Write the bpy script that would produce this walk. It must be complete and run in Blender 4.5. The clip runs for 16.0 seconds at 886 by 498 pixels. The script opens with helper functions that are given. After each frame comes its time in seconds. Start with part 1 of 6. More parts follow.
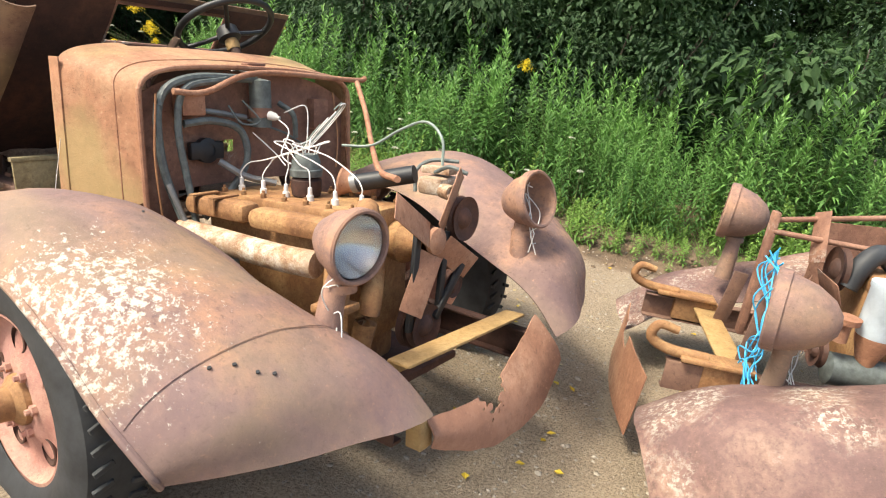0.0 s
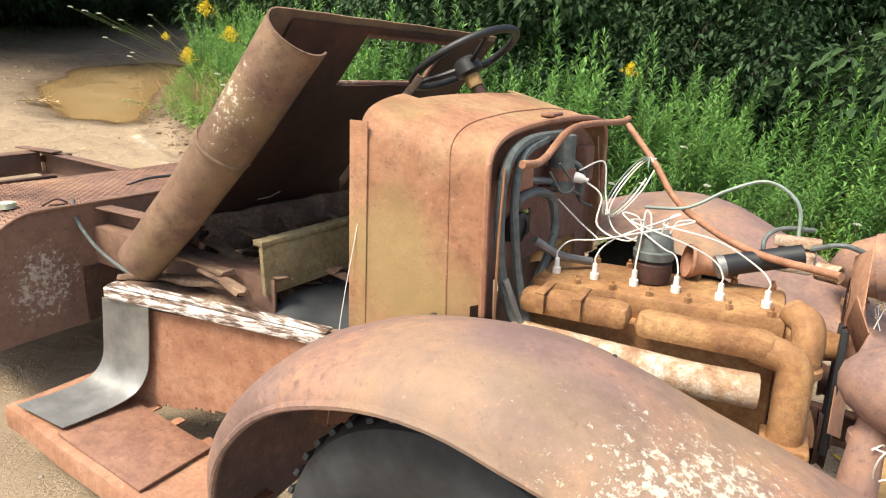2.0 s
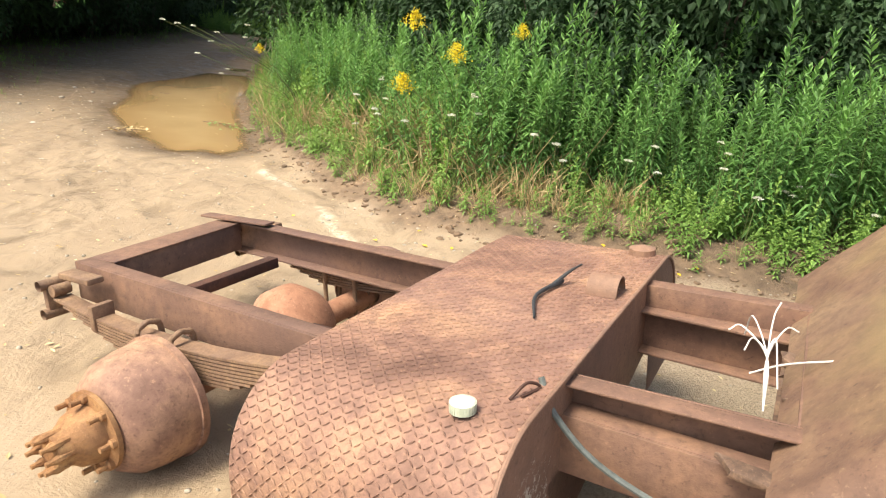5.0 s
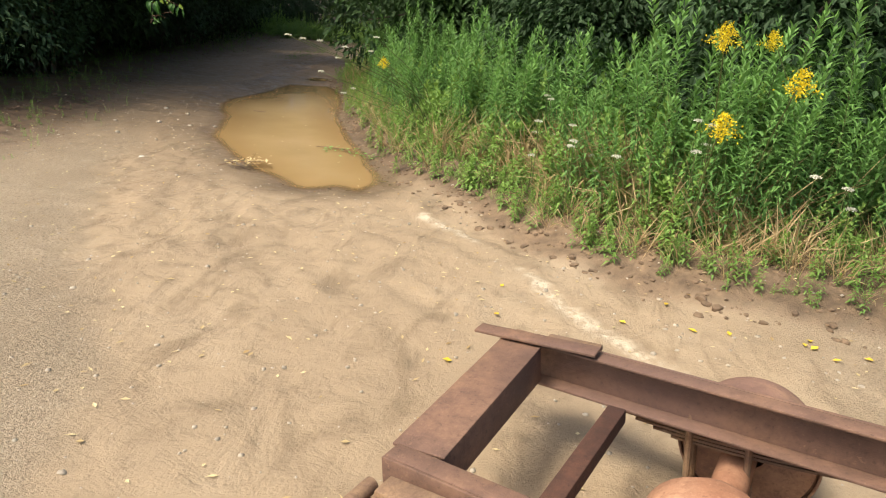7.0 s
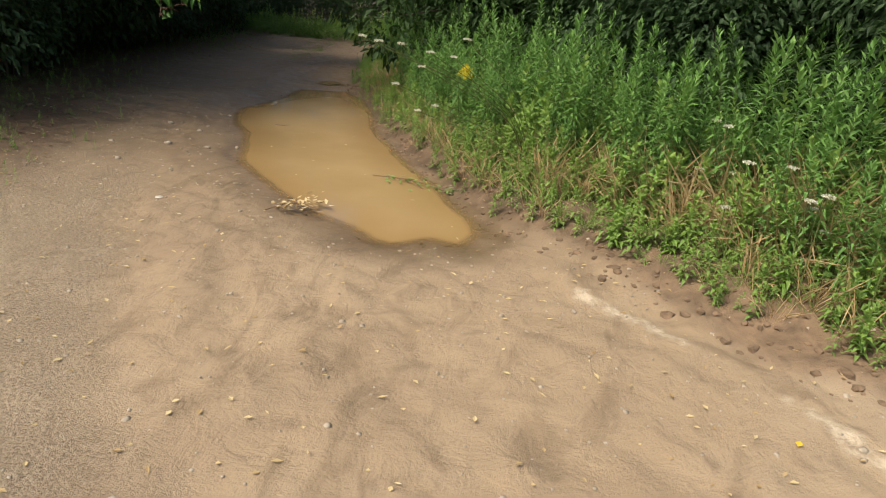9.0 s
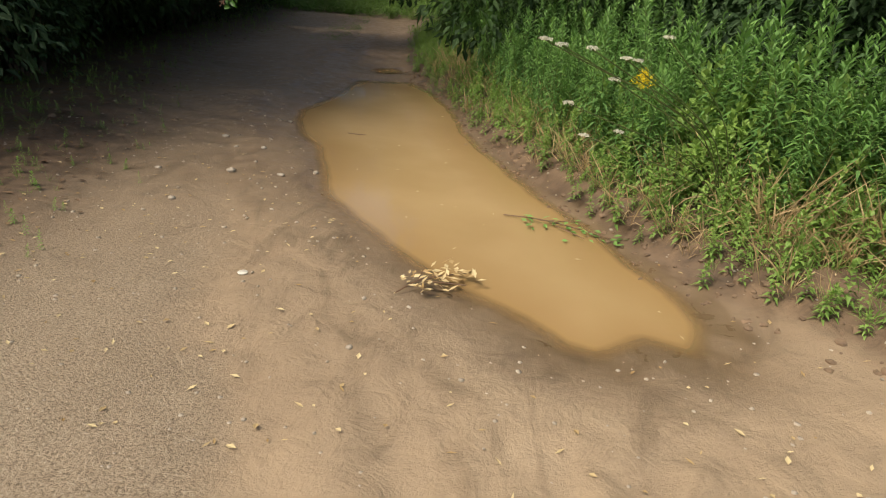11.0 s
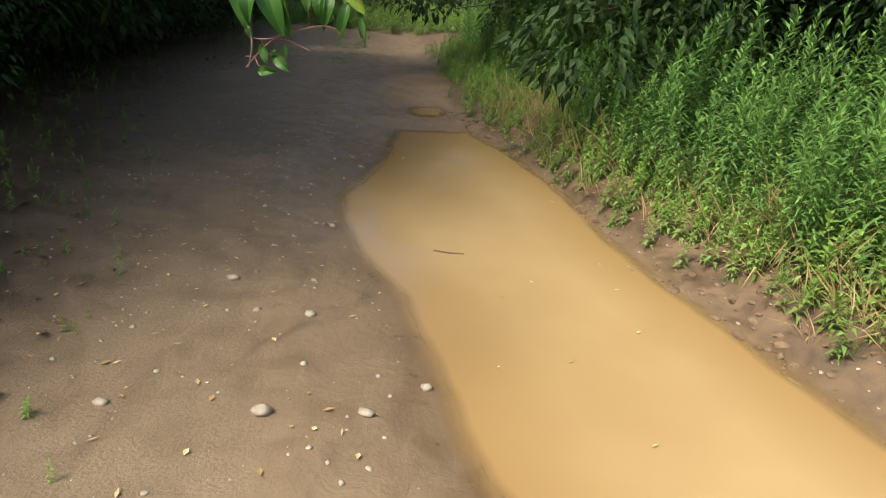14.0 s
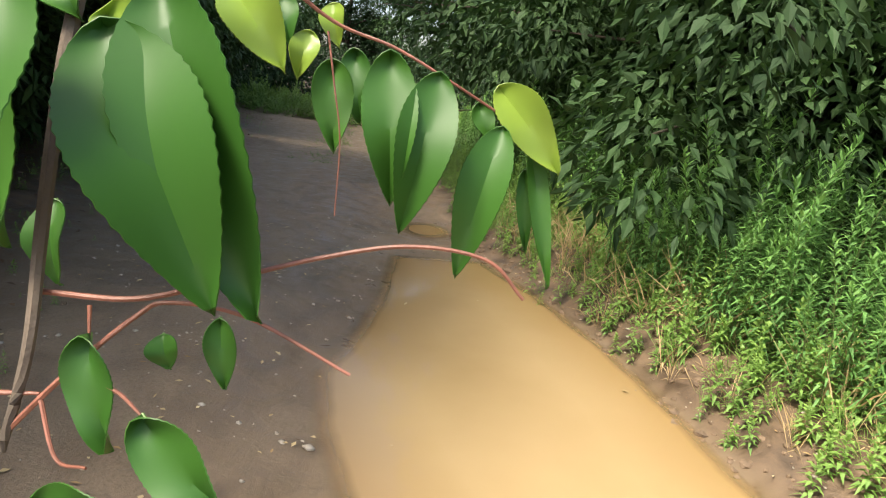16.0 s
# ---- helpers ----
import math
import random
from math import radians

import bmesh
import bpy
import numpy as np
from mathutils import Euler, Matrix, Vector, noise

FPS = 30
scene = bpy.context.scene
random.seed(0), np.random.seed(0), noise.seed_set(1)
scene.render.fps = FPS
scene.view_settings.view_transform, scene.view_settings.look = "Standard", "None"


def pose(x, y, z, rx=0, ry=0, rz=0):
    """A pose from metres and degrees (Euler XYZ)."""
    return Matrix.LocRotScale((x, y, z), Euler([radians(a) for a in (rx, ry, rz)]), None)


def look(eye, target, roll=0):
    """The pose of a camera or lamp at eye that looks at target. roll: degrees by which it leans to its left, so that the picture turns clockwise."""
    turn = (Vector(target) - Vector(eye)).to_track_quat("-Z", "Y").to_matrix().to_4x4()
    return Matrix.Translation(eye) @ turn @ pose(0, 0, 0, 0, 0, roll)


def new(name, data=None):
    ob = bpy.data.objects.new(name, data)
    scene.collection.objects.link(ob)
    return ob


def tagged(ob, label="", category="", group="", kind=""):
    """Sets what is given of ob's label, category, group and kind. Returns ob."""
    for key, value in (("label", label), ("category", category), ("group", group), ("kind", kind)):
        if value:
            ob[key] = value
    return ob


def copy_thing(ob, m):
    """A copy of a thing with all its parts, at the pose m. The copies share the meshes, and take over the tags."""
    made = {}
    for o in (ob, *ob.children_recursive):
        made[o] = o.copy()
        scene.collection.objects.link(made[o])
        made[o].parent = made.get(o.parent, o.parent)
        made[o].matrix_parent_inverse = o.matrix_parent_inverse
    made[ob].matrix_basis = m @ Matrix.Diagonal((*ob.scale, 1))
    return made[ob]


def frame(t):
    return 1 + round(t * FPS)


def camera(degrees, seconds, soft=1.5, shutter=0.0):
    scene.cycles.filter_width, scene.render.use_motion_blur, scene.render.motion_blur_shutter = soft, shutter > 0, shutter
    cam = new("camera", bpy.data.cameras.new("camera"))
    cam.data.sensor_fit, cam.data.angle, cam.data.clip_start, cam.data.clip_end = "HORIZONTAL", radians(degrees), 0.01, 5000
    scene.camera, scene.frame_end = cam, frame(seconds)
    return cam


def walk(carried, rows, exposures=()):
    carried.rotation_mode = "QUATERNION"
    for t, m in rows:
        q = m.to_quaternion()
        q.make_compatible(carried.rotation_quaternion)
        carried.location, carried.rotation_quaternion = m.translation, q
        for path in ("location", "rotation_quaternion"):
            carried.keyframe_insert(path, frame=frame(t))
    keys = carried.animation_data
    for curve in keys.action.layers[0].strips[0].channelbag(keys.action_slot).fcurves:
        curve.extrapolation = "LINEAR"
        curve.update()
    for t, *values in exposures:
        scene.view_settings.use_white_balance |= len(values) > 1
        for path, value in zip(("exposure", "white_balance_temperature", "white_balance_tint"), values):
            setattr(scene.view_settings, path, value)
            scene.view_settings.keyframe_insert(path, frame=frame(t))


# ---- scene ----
cam = camera(70.0, 16.0, soft=1.1)
PATH = [
    (0, (0.986, 0.274, 1.626), (0.759, 2.158, 0.996), 8.6),
    (0.5, (0.626, 0.338, 1.647), (0.419, 2.224, 1.016), 8.5),
    (1, (0.234, 0.399, 1.663), (0.067, 2.288, 1.028), 8.6),
    (1.5, (-0.104, 0.489, 1.638), (-0.146, 2.379, 0.986), 9.2),
    (1.9, (-0.414, 0.624, 1.649), (-0.469, 2.509, 0.983), 8.7),
    (2, (-0.473, 0.662, 1.647), (-0.533, 2.545, 0.977), 8.3),
    (2.5, (-0.809, 0.817, 1.585), (-0.732, 2.709, 0.944), 8.9),
    (3, (-1.105, 0.993, 1.566), (-0.909, 2.866, 0.891), 9.9),
    (3.5, (-1.417, 1.229, 1.561), (-1.22, 3.104, 0.894), 9.5),
    (4, (-1.73, 1.369, 1.515), (-1.516, 3.235, 0.825), 9.7),
    (4.5, (-1.979, 1.557, 1.473), (-1.86, 3.434, 0.791), 8.5),
    (5, (-2.294, 1.726, 1.535), (-2.348, 3.603, 0.846), 6.3),
    (5.2, (-2.424, 1.798, 1.54), (-2.522, 3.682, 0.878), 5.8),
    (7.3, (-3.837, 2.942, 1.528), (-3.997, 4.803, 0.813), 4.4),
    (7.5, (-3.977, 3.088, 1.538), (-4.118, 4.952, 0.829), 4.5),
    (8, (-4.316, 3.41, 1.491), (-4.408, 5.268, 0.757), 4.9),
    (8.5, (-4.608, 3.793, 1.432), (-4.648, 5.66, 0.717), 5.6),
    (8.7, (-4.708, 3.941, 1.424), (-4.762, 5.808, 0.711), 5.5),
    (10.8, (-5.786, 5.395, 1.433), (-5.886, 7.233, 0.65), 4.1),
    (11, (-5.907, 5.574, 1.433), (-6.013, 7.406, 0.636), 4.3),
    (11.5, (-6.194, 5.97, 1.4), (-6.317, 7.804, 0.611), 3.8),
    (12, (-6.404, 6.377, 1.382), (-6.515, 8.215, 0.601), 4.0),
    (12.5, (-6.584, 6.832, 1.371), (-6.697, 8.677, 0.606), 3.5),
    (13, (-6.793, 7.264, 1.356), (-6.845, 9.106, 0.578), 4.3),
    (13.5, (-6.954, 7.742, 1.391), (-7.042, 9.584, 0.616), 4.0),
    (14, (-7.159, 8.161, 1.386), (-7.184, 10.007, 0.616), 5.0),
    (14.5, (-7.267, 8.588, 1.394), (-7.279, 10.443, 0.647), 5.0),
    (15, (-7.426, 8.996, 1.371), (-7.42, 10.864, 0.657), 6.2),
    (15.5, (-7.486, 9.354, 1.382), (-7.414, 11.233, 0.701), 7.1),
    (16, (-7.57, 9.669, 1.334), (-7.517, 11.608, 0.846), 8.6),
]
walk(cam, [(t, look(eye, target, roll)) for t, eye, target, roll in PATH], [(0, 1.38, 7000, 6), (2.5, 1.2, 7000, 6), (4, 1.4, 7100, 6), (5, 1.35, 7100, 6), (7.3, 0.9, 7200, 7), (8.5, 0.65, 7300, 8), (11, 0.55, 7400, 8), (12.5, 0.75, 7300, 7), (14.5, 1.3, 7200, 6), (16, 1.8, 7000, 6)])

# ---- light ----
SUN_EL, SUN_AZ = 57.0, 236.0
world = bpy.data.worlds.new("world")
scene.world = world
world.use_nodes = True
wn = world.node_tree
sky = wn.nodes.new("ShaderNodeTexSky")
sky.sky_type = "NISHITA"
sky.sun_disc = False
sky.sun_elevation = radians(SUN_EL)
sky.sun_rotation = radians(SUN_AZ)
sky.dust_density = 4.0
wn.links.new(sky.outputs[0], wn.nodes["Background"].inputs[0])
wn.nodes["Background"].inputs[1].default_value = 0.12
sun_data = bpy.data.lights.new("sun", "SUN")
sun_data.energy = 2.3
sun_data.angle = radians(18)
sun_data.color = (1.0, 0.95, 0.86)
sun = new("sun", sun_data)
sun.matrix_world = look((0, 0, 10), Vector((0, 0, 10)) - Vector((math.sin(radians(SUN_AZ)) * math.cos(radians(SUN_EL)), math.cos(radians(SUN_AZ)) * math.cos(radians(SUN_EL)), math.sin(radians(SUN_EL)))))


# ---- materials ----
def mat_base(name):
    m = bpy.data.materials.new(name)
    m.use_nodes = True
    nt = m.node_tree
    return m, nt, nt.nodes["Principled BSDF"]


def coords(nt, kind="Object"):
    return nt.nodes.new("ShaderNodeTexCoord").outputs[kind]


def noise_node(nt, scale, detail=6.0, rough=0.6, vec=None, distort=0.0):
    n = nt.nodes.new("ShaderNodeTexNoise")
    n.inputs["Scale"].default_value = scale
    n.inputs["Detail"].default_value = detail
    n.inputs["Roughness"].default_value = rough
    n.inputs["Distortion"].default_value = distort
    nt.links.new(vec if vec is not None else coords(nt), n.inputs["Vector"])
    return n.outputs["Fac"]


def ramp(nt, fac, stops):
    r = nt.nodes.new("ShaderNodeValToRGB")
    e = r.color_ramp.elements
    while len(e) < len(stops):
        e.new(0.5)
    for el, (p, c) in zip(e, stops):
        el.position = p
        el.color = (*c, 1) if len(c) == 3 else c
    nt.links.new(fac, r.inputs["Fac"])
    return r.outputs["Color"]


def mixc(nt, fac, a, b, mode="MIX"):
    n = nt.nodes.new("ShaderNodeMix")
    n.data_type = "RGBA"
    n.blend_type = mode
    for sock, v in ((n.inputs[0], fac), (n.inputs[6], a), (n.inputs[7], b)):
        if hasattr(v, "links"):
            nt.links.new(v, sock)
        elif isinstance(v, (int, float)):
            sock.default_value = v
        else:
            sock.default_value = (*v, 1)
    return n.outputs[2]


def bumped(nt, bsdf, height, strength=0.4, dist=0.01):
    b = nt.nodes.new("ShaderNodeBump")
    b.inputs["Strength"].default_value = strength
    b.inputs["Distance"].default_value = dist
    nt.links.new(height, b.inputs["Height"])
    nt.links.new(b.outputs["Normal"], bsdf.inputs["Normal"])


def grey(v):
    return (v, v, v)


def rust(name, dark, mid, light, lichen=0.0, lichen_scale=9.0, green=0.0, metal=0.0, rough=0.75, scale=1.0, patch=None):
    """Weathered sheet metal: three rust tones at two scales, with optional pale lichen and a greenish stain."""
    m, nt, b = mat_base(name)
    co = coords(nt)
    n1 = noise_node(nt, 3.2 * scale, 8, 0.62, co, 0.4)
    n2 = noise_node(nt, 22 * scale, 6, 0.7, co)
    n3 = noise_node(nt, 120, 3, 0.7, co)
    col = ramp(nt, n1, [(0.30, dark), (0.48, mid), (0.68, light)])
    col = mixc(nt, ramp(nt, n2, [(0.42, grey(0)), (0.7, grey(0.75))]), col, dark)
    flecks = noise_node(nt, 55 * scale, 5, 0.75, co, 0.3)
    col = mixc(nt, ramp(nt, flecks, [(0.56, grey(0)), (0.68, grey(0.6))]), col, tuple(0.55 * v for v in dark))
    col = mixc(nt, ramp(nt, flecks, [(0.30, grey(0.45)), (0.42, grey(0))]), col, tuple(min(1, 1.35 * v) for v in light))
    bloom = noise_node(nt, 1.1 * scale, 4, 0.55, co, 0.8)
    col = mixc(nt, ramp(nt, bloom, [(0.50, grey(0)), (0.66, grey(0.45))]), col, (mid[0] * 0.85, mid[1] * 0.92, mid[2] * 1.12))
    if green:
        n4 = noise_node(nt, 2.1, 4, 0.5, co, 0.6)
        col = mixc(nt, ramp(nt, n4, [(0.45, grey(0)), (0.62, grey(green))]), col, (0.34, 0.27, 0.115))
    if lichen:
        n5 = noise_node(nt, 2.3, 3, 0.5, co)
        n6 = noise_node(nt, lichen_scale * 5, 8, 0.8, co)
        mul = nt.nodes.new("ShaderNodeMath")
        mul.operation = "MULTIPLY"
        nt.links.new(ramp(nt, n5, [(0.60 - 0.16 * lichen, grey(0)), (0.72 - 0.16 * lichen, grey(1))]), mul.inputs[0])
        nt.links.new(ramp(nt, n6, [(0.50, grey(0)), (0.56, grey(1))]), mul.inputs[1])
        spread = mul.outputs[0]
        if patch:
            dist = nt.nodes.new("ShaderNodeVectorMath")
            dist.operation = "DISTANCE"
            nt.links.new(co, dist.inputs[0])
            dist.inputs[1].default_value = patch[:3]
            near = nt.nodes.new("ShaderNodeMapRange")
            near.inputs["From Min"].default_value = patch[3]
            near.inputs["From Max"].default_value = patch[3] * 0.35
            nt.links.new(dist.outputs["Value"], near.inputs["Value"])
            m3 = nt.nodes.new("ShaderNodeMath")
            m3.operation = "MULTIPLY_ADD"
            nt.links.new(near.outputs[0], m3.inputs[0])
            m3.inputs[1].default_value = 0.16
            nt.links.new(n6, m3.inputs[2])
            spread = ramp(nt, m3.outputs[0], [(0.655, grey(0)), (0.69, grey(1))])
        col = mixc(nt, mixc(nt, 0.75, (0.0, 0.0, 0.0), spread), col, (0.58, 0.55, 0.46))
    nt.links.new(col, b.inputs["Base Color"])
    b.inputs["Roughness"].default_value = rough
    b.inputs["Metallic"].default_value = metal
    add = nt.nodes.new("ShaderNodeMath")
    add.operation = "ADD"
    nt.links.new(n2, add.inputs[0])
    nt.links.new(n3, add.inputs[1])
    bumped(nt, b, add.outputs[0], 0.35, 0.006)
    return m


def plain(name, col, rough=0.6, metal=0.0, vary=0.35, scale=14.0, bump=0.2):
    m, nt, b = mat_base(name)
    co = coords(nt)
    n = noise_node(nt, scale, 6, 0.65, co)
    lo = tuple(c * (1 - vary) for c in col)
    hi = tuple(min(1, c * (1 + vary)) for c in col)
    nt.links.new(ramp(nt, n, [(0.3, lo), (0.7, hi)]), b.inputs["Base Color"])
    b.inputs["Roughness"].default_value = rough
    b.inputs["Metallic"].default_value = metal
    bumped(nt, b, noise_node(nt, scale * 5, 4, 0.7, co), bump, 0.004)
    return m


def leafy(name, lo, hi, rough=0.5, trans=0.25, plant=False):
    """Leaves: a tone for each plant or leaf, lighter towards the top if plant is set, a little light through the blade.
    """
    m, nt, b = mat_base(name)
    g = nt.nodes.new("ShaderNodeNewGeometry")
    tone = g.outputs["Random Per Island"]
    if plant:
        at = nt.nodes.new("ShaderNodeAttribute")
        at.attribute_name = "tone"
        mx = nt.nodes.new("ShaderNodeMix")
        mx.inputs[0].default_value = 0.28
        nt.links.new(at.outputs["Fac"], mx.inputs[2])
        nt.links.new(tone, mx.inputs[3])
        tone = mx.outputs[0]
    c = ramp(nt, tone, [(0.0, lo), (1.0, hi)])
    nt.links.new(c, b.inputs["Base Color"])
    b.inputs["Roughness"].default_value = rough
    t = nt.nodes.new("ShaderNodeBsdfTranslucent")
    nt.links.new(c, t.inputs["Color"])
    mx = nt.nodes.new("ShaderNodeMixShader")
    mx.inputs[0].default_value = trans
    nt.links.new(b.outputs[0], mx.inputs[1])
    nt.links.new(t.outputs[0], mx.inputs[2])
    nt.links.new(mx.outputs[0], nt.nodes["Material Output"].inputs["Surface"])
    return m


RUST = rust("rust_red", (0.13, 0.062, 0.042), (0.23, 0.112, 0.074), (0.35, 0.19, 0.125), lichen=0.15)
RUST_FENDER = rust("rust_fender", (0.15, 0.092, 0.082), (0.235, 0.145, 0.122), (0.40, 0.215, 0.13), lichen=0.85, green=0.22, patch=(0.84, -1.08, 0.76, 0.40))
RUST_ORANGE = rust("rust_orange", (0.21, 0.092, 0.052), (0.35, 0.17, 0.10), (0.46, 0.265, 0.17), lichen=0.0)
RUST_COWL = rust("rust_cowl", (0.20, 0.095, 0.05), (0.37, 0.18, 0.10), (0.42, 0.27, 0.16), lichen=0.0, green=0.6)
RUST_PANEL = rust("rust_panel", (0.10, 0.055, 0.04), (0.19, 0.11, 0.072), (0.26, 0.175, 0.105), lichen=0.6, green=0.3, patch=(-0.62, -0.88, 1.45, 0.24))
RUST_SECOND = rust("rust_second", (0.085, 0.05, 0.042), (0.18, 0.10, 0.082), (0.34, 0.215, 0.16), lichen=0.35, scale=1.4)
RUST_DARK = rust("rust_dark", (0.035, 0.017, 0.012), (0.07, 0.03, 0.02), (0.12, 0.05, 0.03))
RUST_FRAME = rust("rust_frame", (0.11, 0.062, 0.046), (0.17, 0.095, 0.068), (0.25, 0.14, 0.09))
RUST_TANK = rust("rust_tank", (0.13, 0.068, 0.05), (0.26, 0.145, 0.105), (0.42, 0.25, 0.155), lichen=0.0)
RUST_TANKFACE = rust("rust_tank_face", (0.17, 0.10, 0.07), (0.25, 0.145, 0.10), (0.30, 0.18, 0.12), lichen=0.7, patch=(-1.66, -0.83, 0.70, 0.22))
RUST_ENGINE = rust("rust_engine", (0.16, 0.07, 0.03), (0.32, 0.16, 0.065), (0.45, 0.27, 0.12), scale=2.0)
RUST_SPRING = rust("rust_spring", (0.13, 0.075, 0.05), (0.22, 0.135, 0.085), (0.30, 0.19, 0.11), scale=3.0)
CREAM = rust("chipped_cream", (0.20, 0.085, 0.042), (0.40, 0.27, 0.165), (0.66, 0.61, 0.53), scale=4.0)
TYRE = plain("tyre_rubber", (0.028, 0.030, 0.033), 0.75, vary=0.5, scale=9)
WHEEL = rust("wheel_pink", (0.30, 0.13, 0.10), (0.40, 0.20, 0.155), (0.50, 0.30, 0.22), scale=1.5)
BLACK = plain("black_rubber", (0.015, 0.016, 0.018), 0.5, bump=0.1)
MAT_BLACK = plain("grey_mat", (0.030, 0.033, 0.037), 0.6, vary=0.4, scale=7)
WIRE_WHITE = plain("white_wire", (0.68, 0.66, 0.62), 0.45, vary=0.15, bump=0.02)
WIRE_GREEN = plain("grey_green_wire", (0.20, 0.25, 0.22), 0.5, vary=0.25, bump=0.05)
WIRE_COPPER = plain("copper_wire", (0.32, 0.15, 0.07), 0.5, vary=0.3, bump=0.05)
CONDUIT = plain("grey_conduit", (0.10, 0.115, 0.11), 0.55, vary=0.4, scale=30)
BLUE = plain("blue_cord", (0.05, 0.36, 0.62), 0.45, vary=0.3)
STEEL = plain("dull_steel", (0.22, 0.22, 0.215), 0.5, 0.5, vary=0.35, scale=8)
PALE_BLUE = plain("pale_blue_paint", (0.46, 0.53, 0.58), 0.5, vary=0.3, scale=6)
WOOD = rust("rotten_wood", (0.075, 0.045, 0.032), (0.19, 0.115, 0.075), (0.36, 0.245, 0.16), scale=3.0)
WOOD_PALE, nt, bs = mat_base("flaked_paint_wood")
board = nt.nodes.new("ShaderNodeMapping")
board.inputs["Rotation"].default_value = (0, 0, radians(-13))
board.inputs["Scale"].default_value = (0.22, 1.0, 1.6)
nt.links.new(coords(nt), board.inputs["Vector"])
flake = noise_node(nt, 42, 7, 0.7, board.outputs[0], 0.3)
nt.links.new(ramp(nt, flake, [(0.38, (0.07, 0.045, 0.035)), (0.47, (0.24, 0.16, 0.12)), (0.54, (0.62, 0.61, 0.59)), (0.72, (0.78, 0.78, 0.78))]), bs.inputs["Base Color"])
bs.inputs["Roughness"].default_value = 0.75
bumped(nt, bs, flake, 0.5, 0.004)
OLIVE = rust("olive_board", (0.12, 0.085, 0.045), (0.25, 0.20, 0.10), (0.33, 0.28, 0.16), scale=2.0)
YELLOW_BAR = rust("ochre_bar", (0.24, 0.14, 0.05), (0.40, 0.25, 0.10), (0.46, 0.31, 0.14), scale=2.0)
LENS = bpy.data.materials.new("lamp_glass")
LENS.use_nodes = True
LENS.node_tree.nodes["Principled BSDF"].inputs["Transmission Weight"].default_value = 1.0
LENS.node_tree.nodes["Principled BSDF"].inputs["Roughness"].default_value = 0.08
CHROME = bpy.data.materials.new("reflector")
CHROME.use_nodes = True
for key, val in (("Metallic", 1.0), ("Roughness", 0.22), ("Base Color", (0.8, 0.8, 0.78, 1))):
    CHROME.node_tree.nodes["Principled BSDF"].inputs[key].default_value = val
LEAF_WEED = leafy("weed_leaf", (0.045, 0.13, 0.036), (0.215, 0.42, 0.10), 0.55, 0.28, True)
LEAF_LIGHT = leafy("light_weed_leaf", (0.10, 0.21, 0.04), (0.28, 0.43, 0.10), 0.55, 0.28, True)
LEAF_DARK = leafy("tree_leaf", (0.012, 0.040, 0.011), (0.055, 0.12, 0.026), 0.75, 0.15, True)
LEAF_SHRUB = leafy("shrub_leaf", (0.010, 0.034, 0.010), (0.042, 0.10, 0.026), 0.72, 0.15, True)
LEAF_BIG = leafy("cherry_leaf", (0.028, 0.105, 0.012), (0.052, 0.155, 0.018), 0.5, trans=0.28)
LEAF_YOUNG = leafy("young_leaf", (0.24, 0.36, 0.05), (0.32, 0.42, 0.08), 0.35, trans=0.4)
STRAW = leafy("dry_grass", (0.36, 0.25, 0.12), (0.55, 0.42, 0.24), 0.7)
LEAF_RIB = plain("pale_rib", (0.16, 0.27, 0.075), 0.5, vary=0.2)
STEM = plain("green_stem", (0.10, 0.13, 0.04), 0.6)
STEM_BROWN = plain("brown_stem", (0.15, 0.085, 0.05), 0.7)
TWIG = plain("red_twig", (0.20, 0.075, 0.05), 0.5, vary=0.4, scale=40)
BARK = plain("bark", (0.085, 0.065, 0.05), 0.9, vary=0.5, scale=8, bump=0.7)
YELLOW_FLOWER = leafy("goldenrod", (0.66, 0.50, 0.015), (0.86, 0.70, 0.04), 0.7)
WHITE_FLOWER = leafy("white_flower", (0.55, 0.55, 0.45), (0.75, 0.75, 0.66), 0.7)
LITTER = leafy("fallen_leaf", (0.34, 0.22, 0.09), (0.66, 0.55, 0.32), 0.8, trans=0.1)
YELLOW_LEAF = leafy("yellow_leaf", (0.62, 0.40, 0.03), (0.75, 0.55, 0.06), 0.7, trans=0.1)
STONE = plain("stone", (0.36, 0.31, 0.25), 0.85, vary=0.4, scale=20)

# ---- building helpers ----
def part(name, bm, material, parent=None, label="", smooth=True):
    me = bpy.data.meshes.new(name)
    bm.normal_update()
    bm.to_mesh(me)
    bm.free()
    me.materials.append(material)
    if smooth:
        for p in me.polygons:
            p.use_smooth = True
        me.set_sharp_from_angle(angle=radians(40))
    ob = new(name, me)
    if parent is not None:
        ob.parent = parent
    if label:
        ob["label"] = label
    return ob


def joined(*bms):
    out = bmesh.new()
    for b in bms:
        me = bpy.data.meshes.new("scrap")
        b.to_mesh(me)
        b.free()
        out.from_mesh(me)
        bpy.data.meshes.remove(me)
    return out


def box(c, size, rot=(0, 0, 0), bevel=0.006):
    bm = bmesh.new()
    bmesh.ops.create_cube(bm, size=1)
    bmesh.ops.scale(bm, vec=size, verts=bm.verts)
    if bevel:
        bmesh.ops.bevel(bm, geom=bm.edges[:], offset=min(bevel, 0.4 * min(size)), segments=2, profile=0.5, affect="EDGES")
    bmesh.ops.transform(bm, matrix=pose(*c, *rot), verts=bm.verts)
    return bm


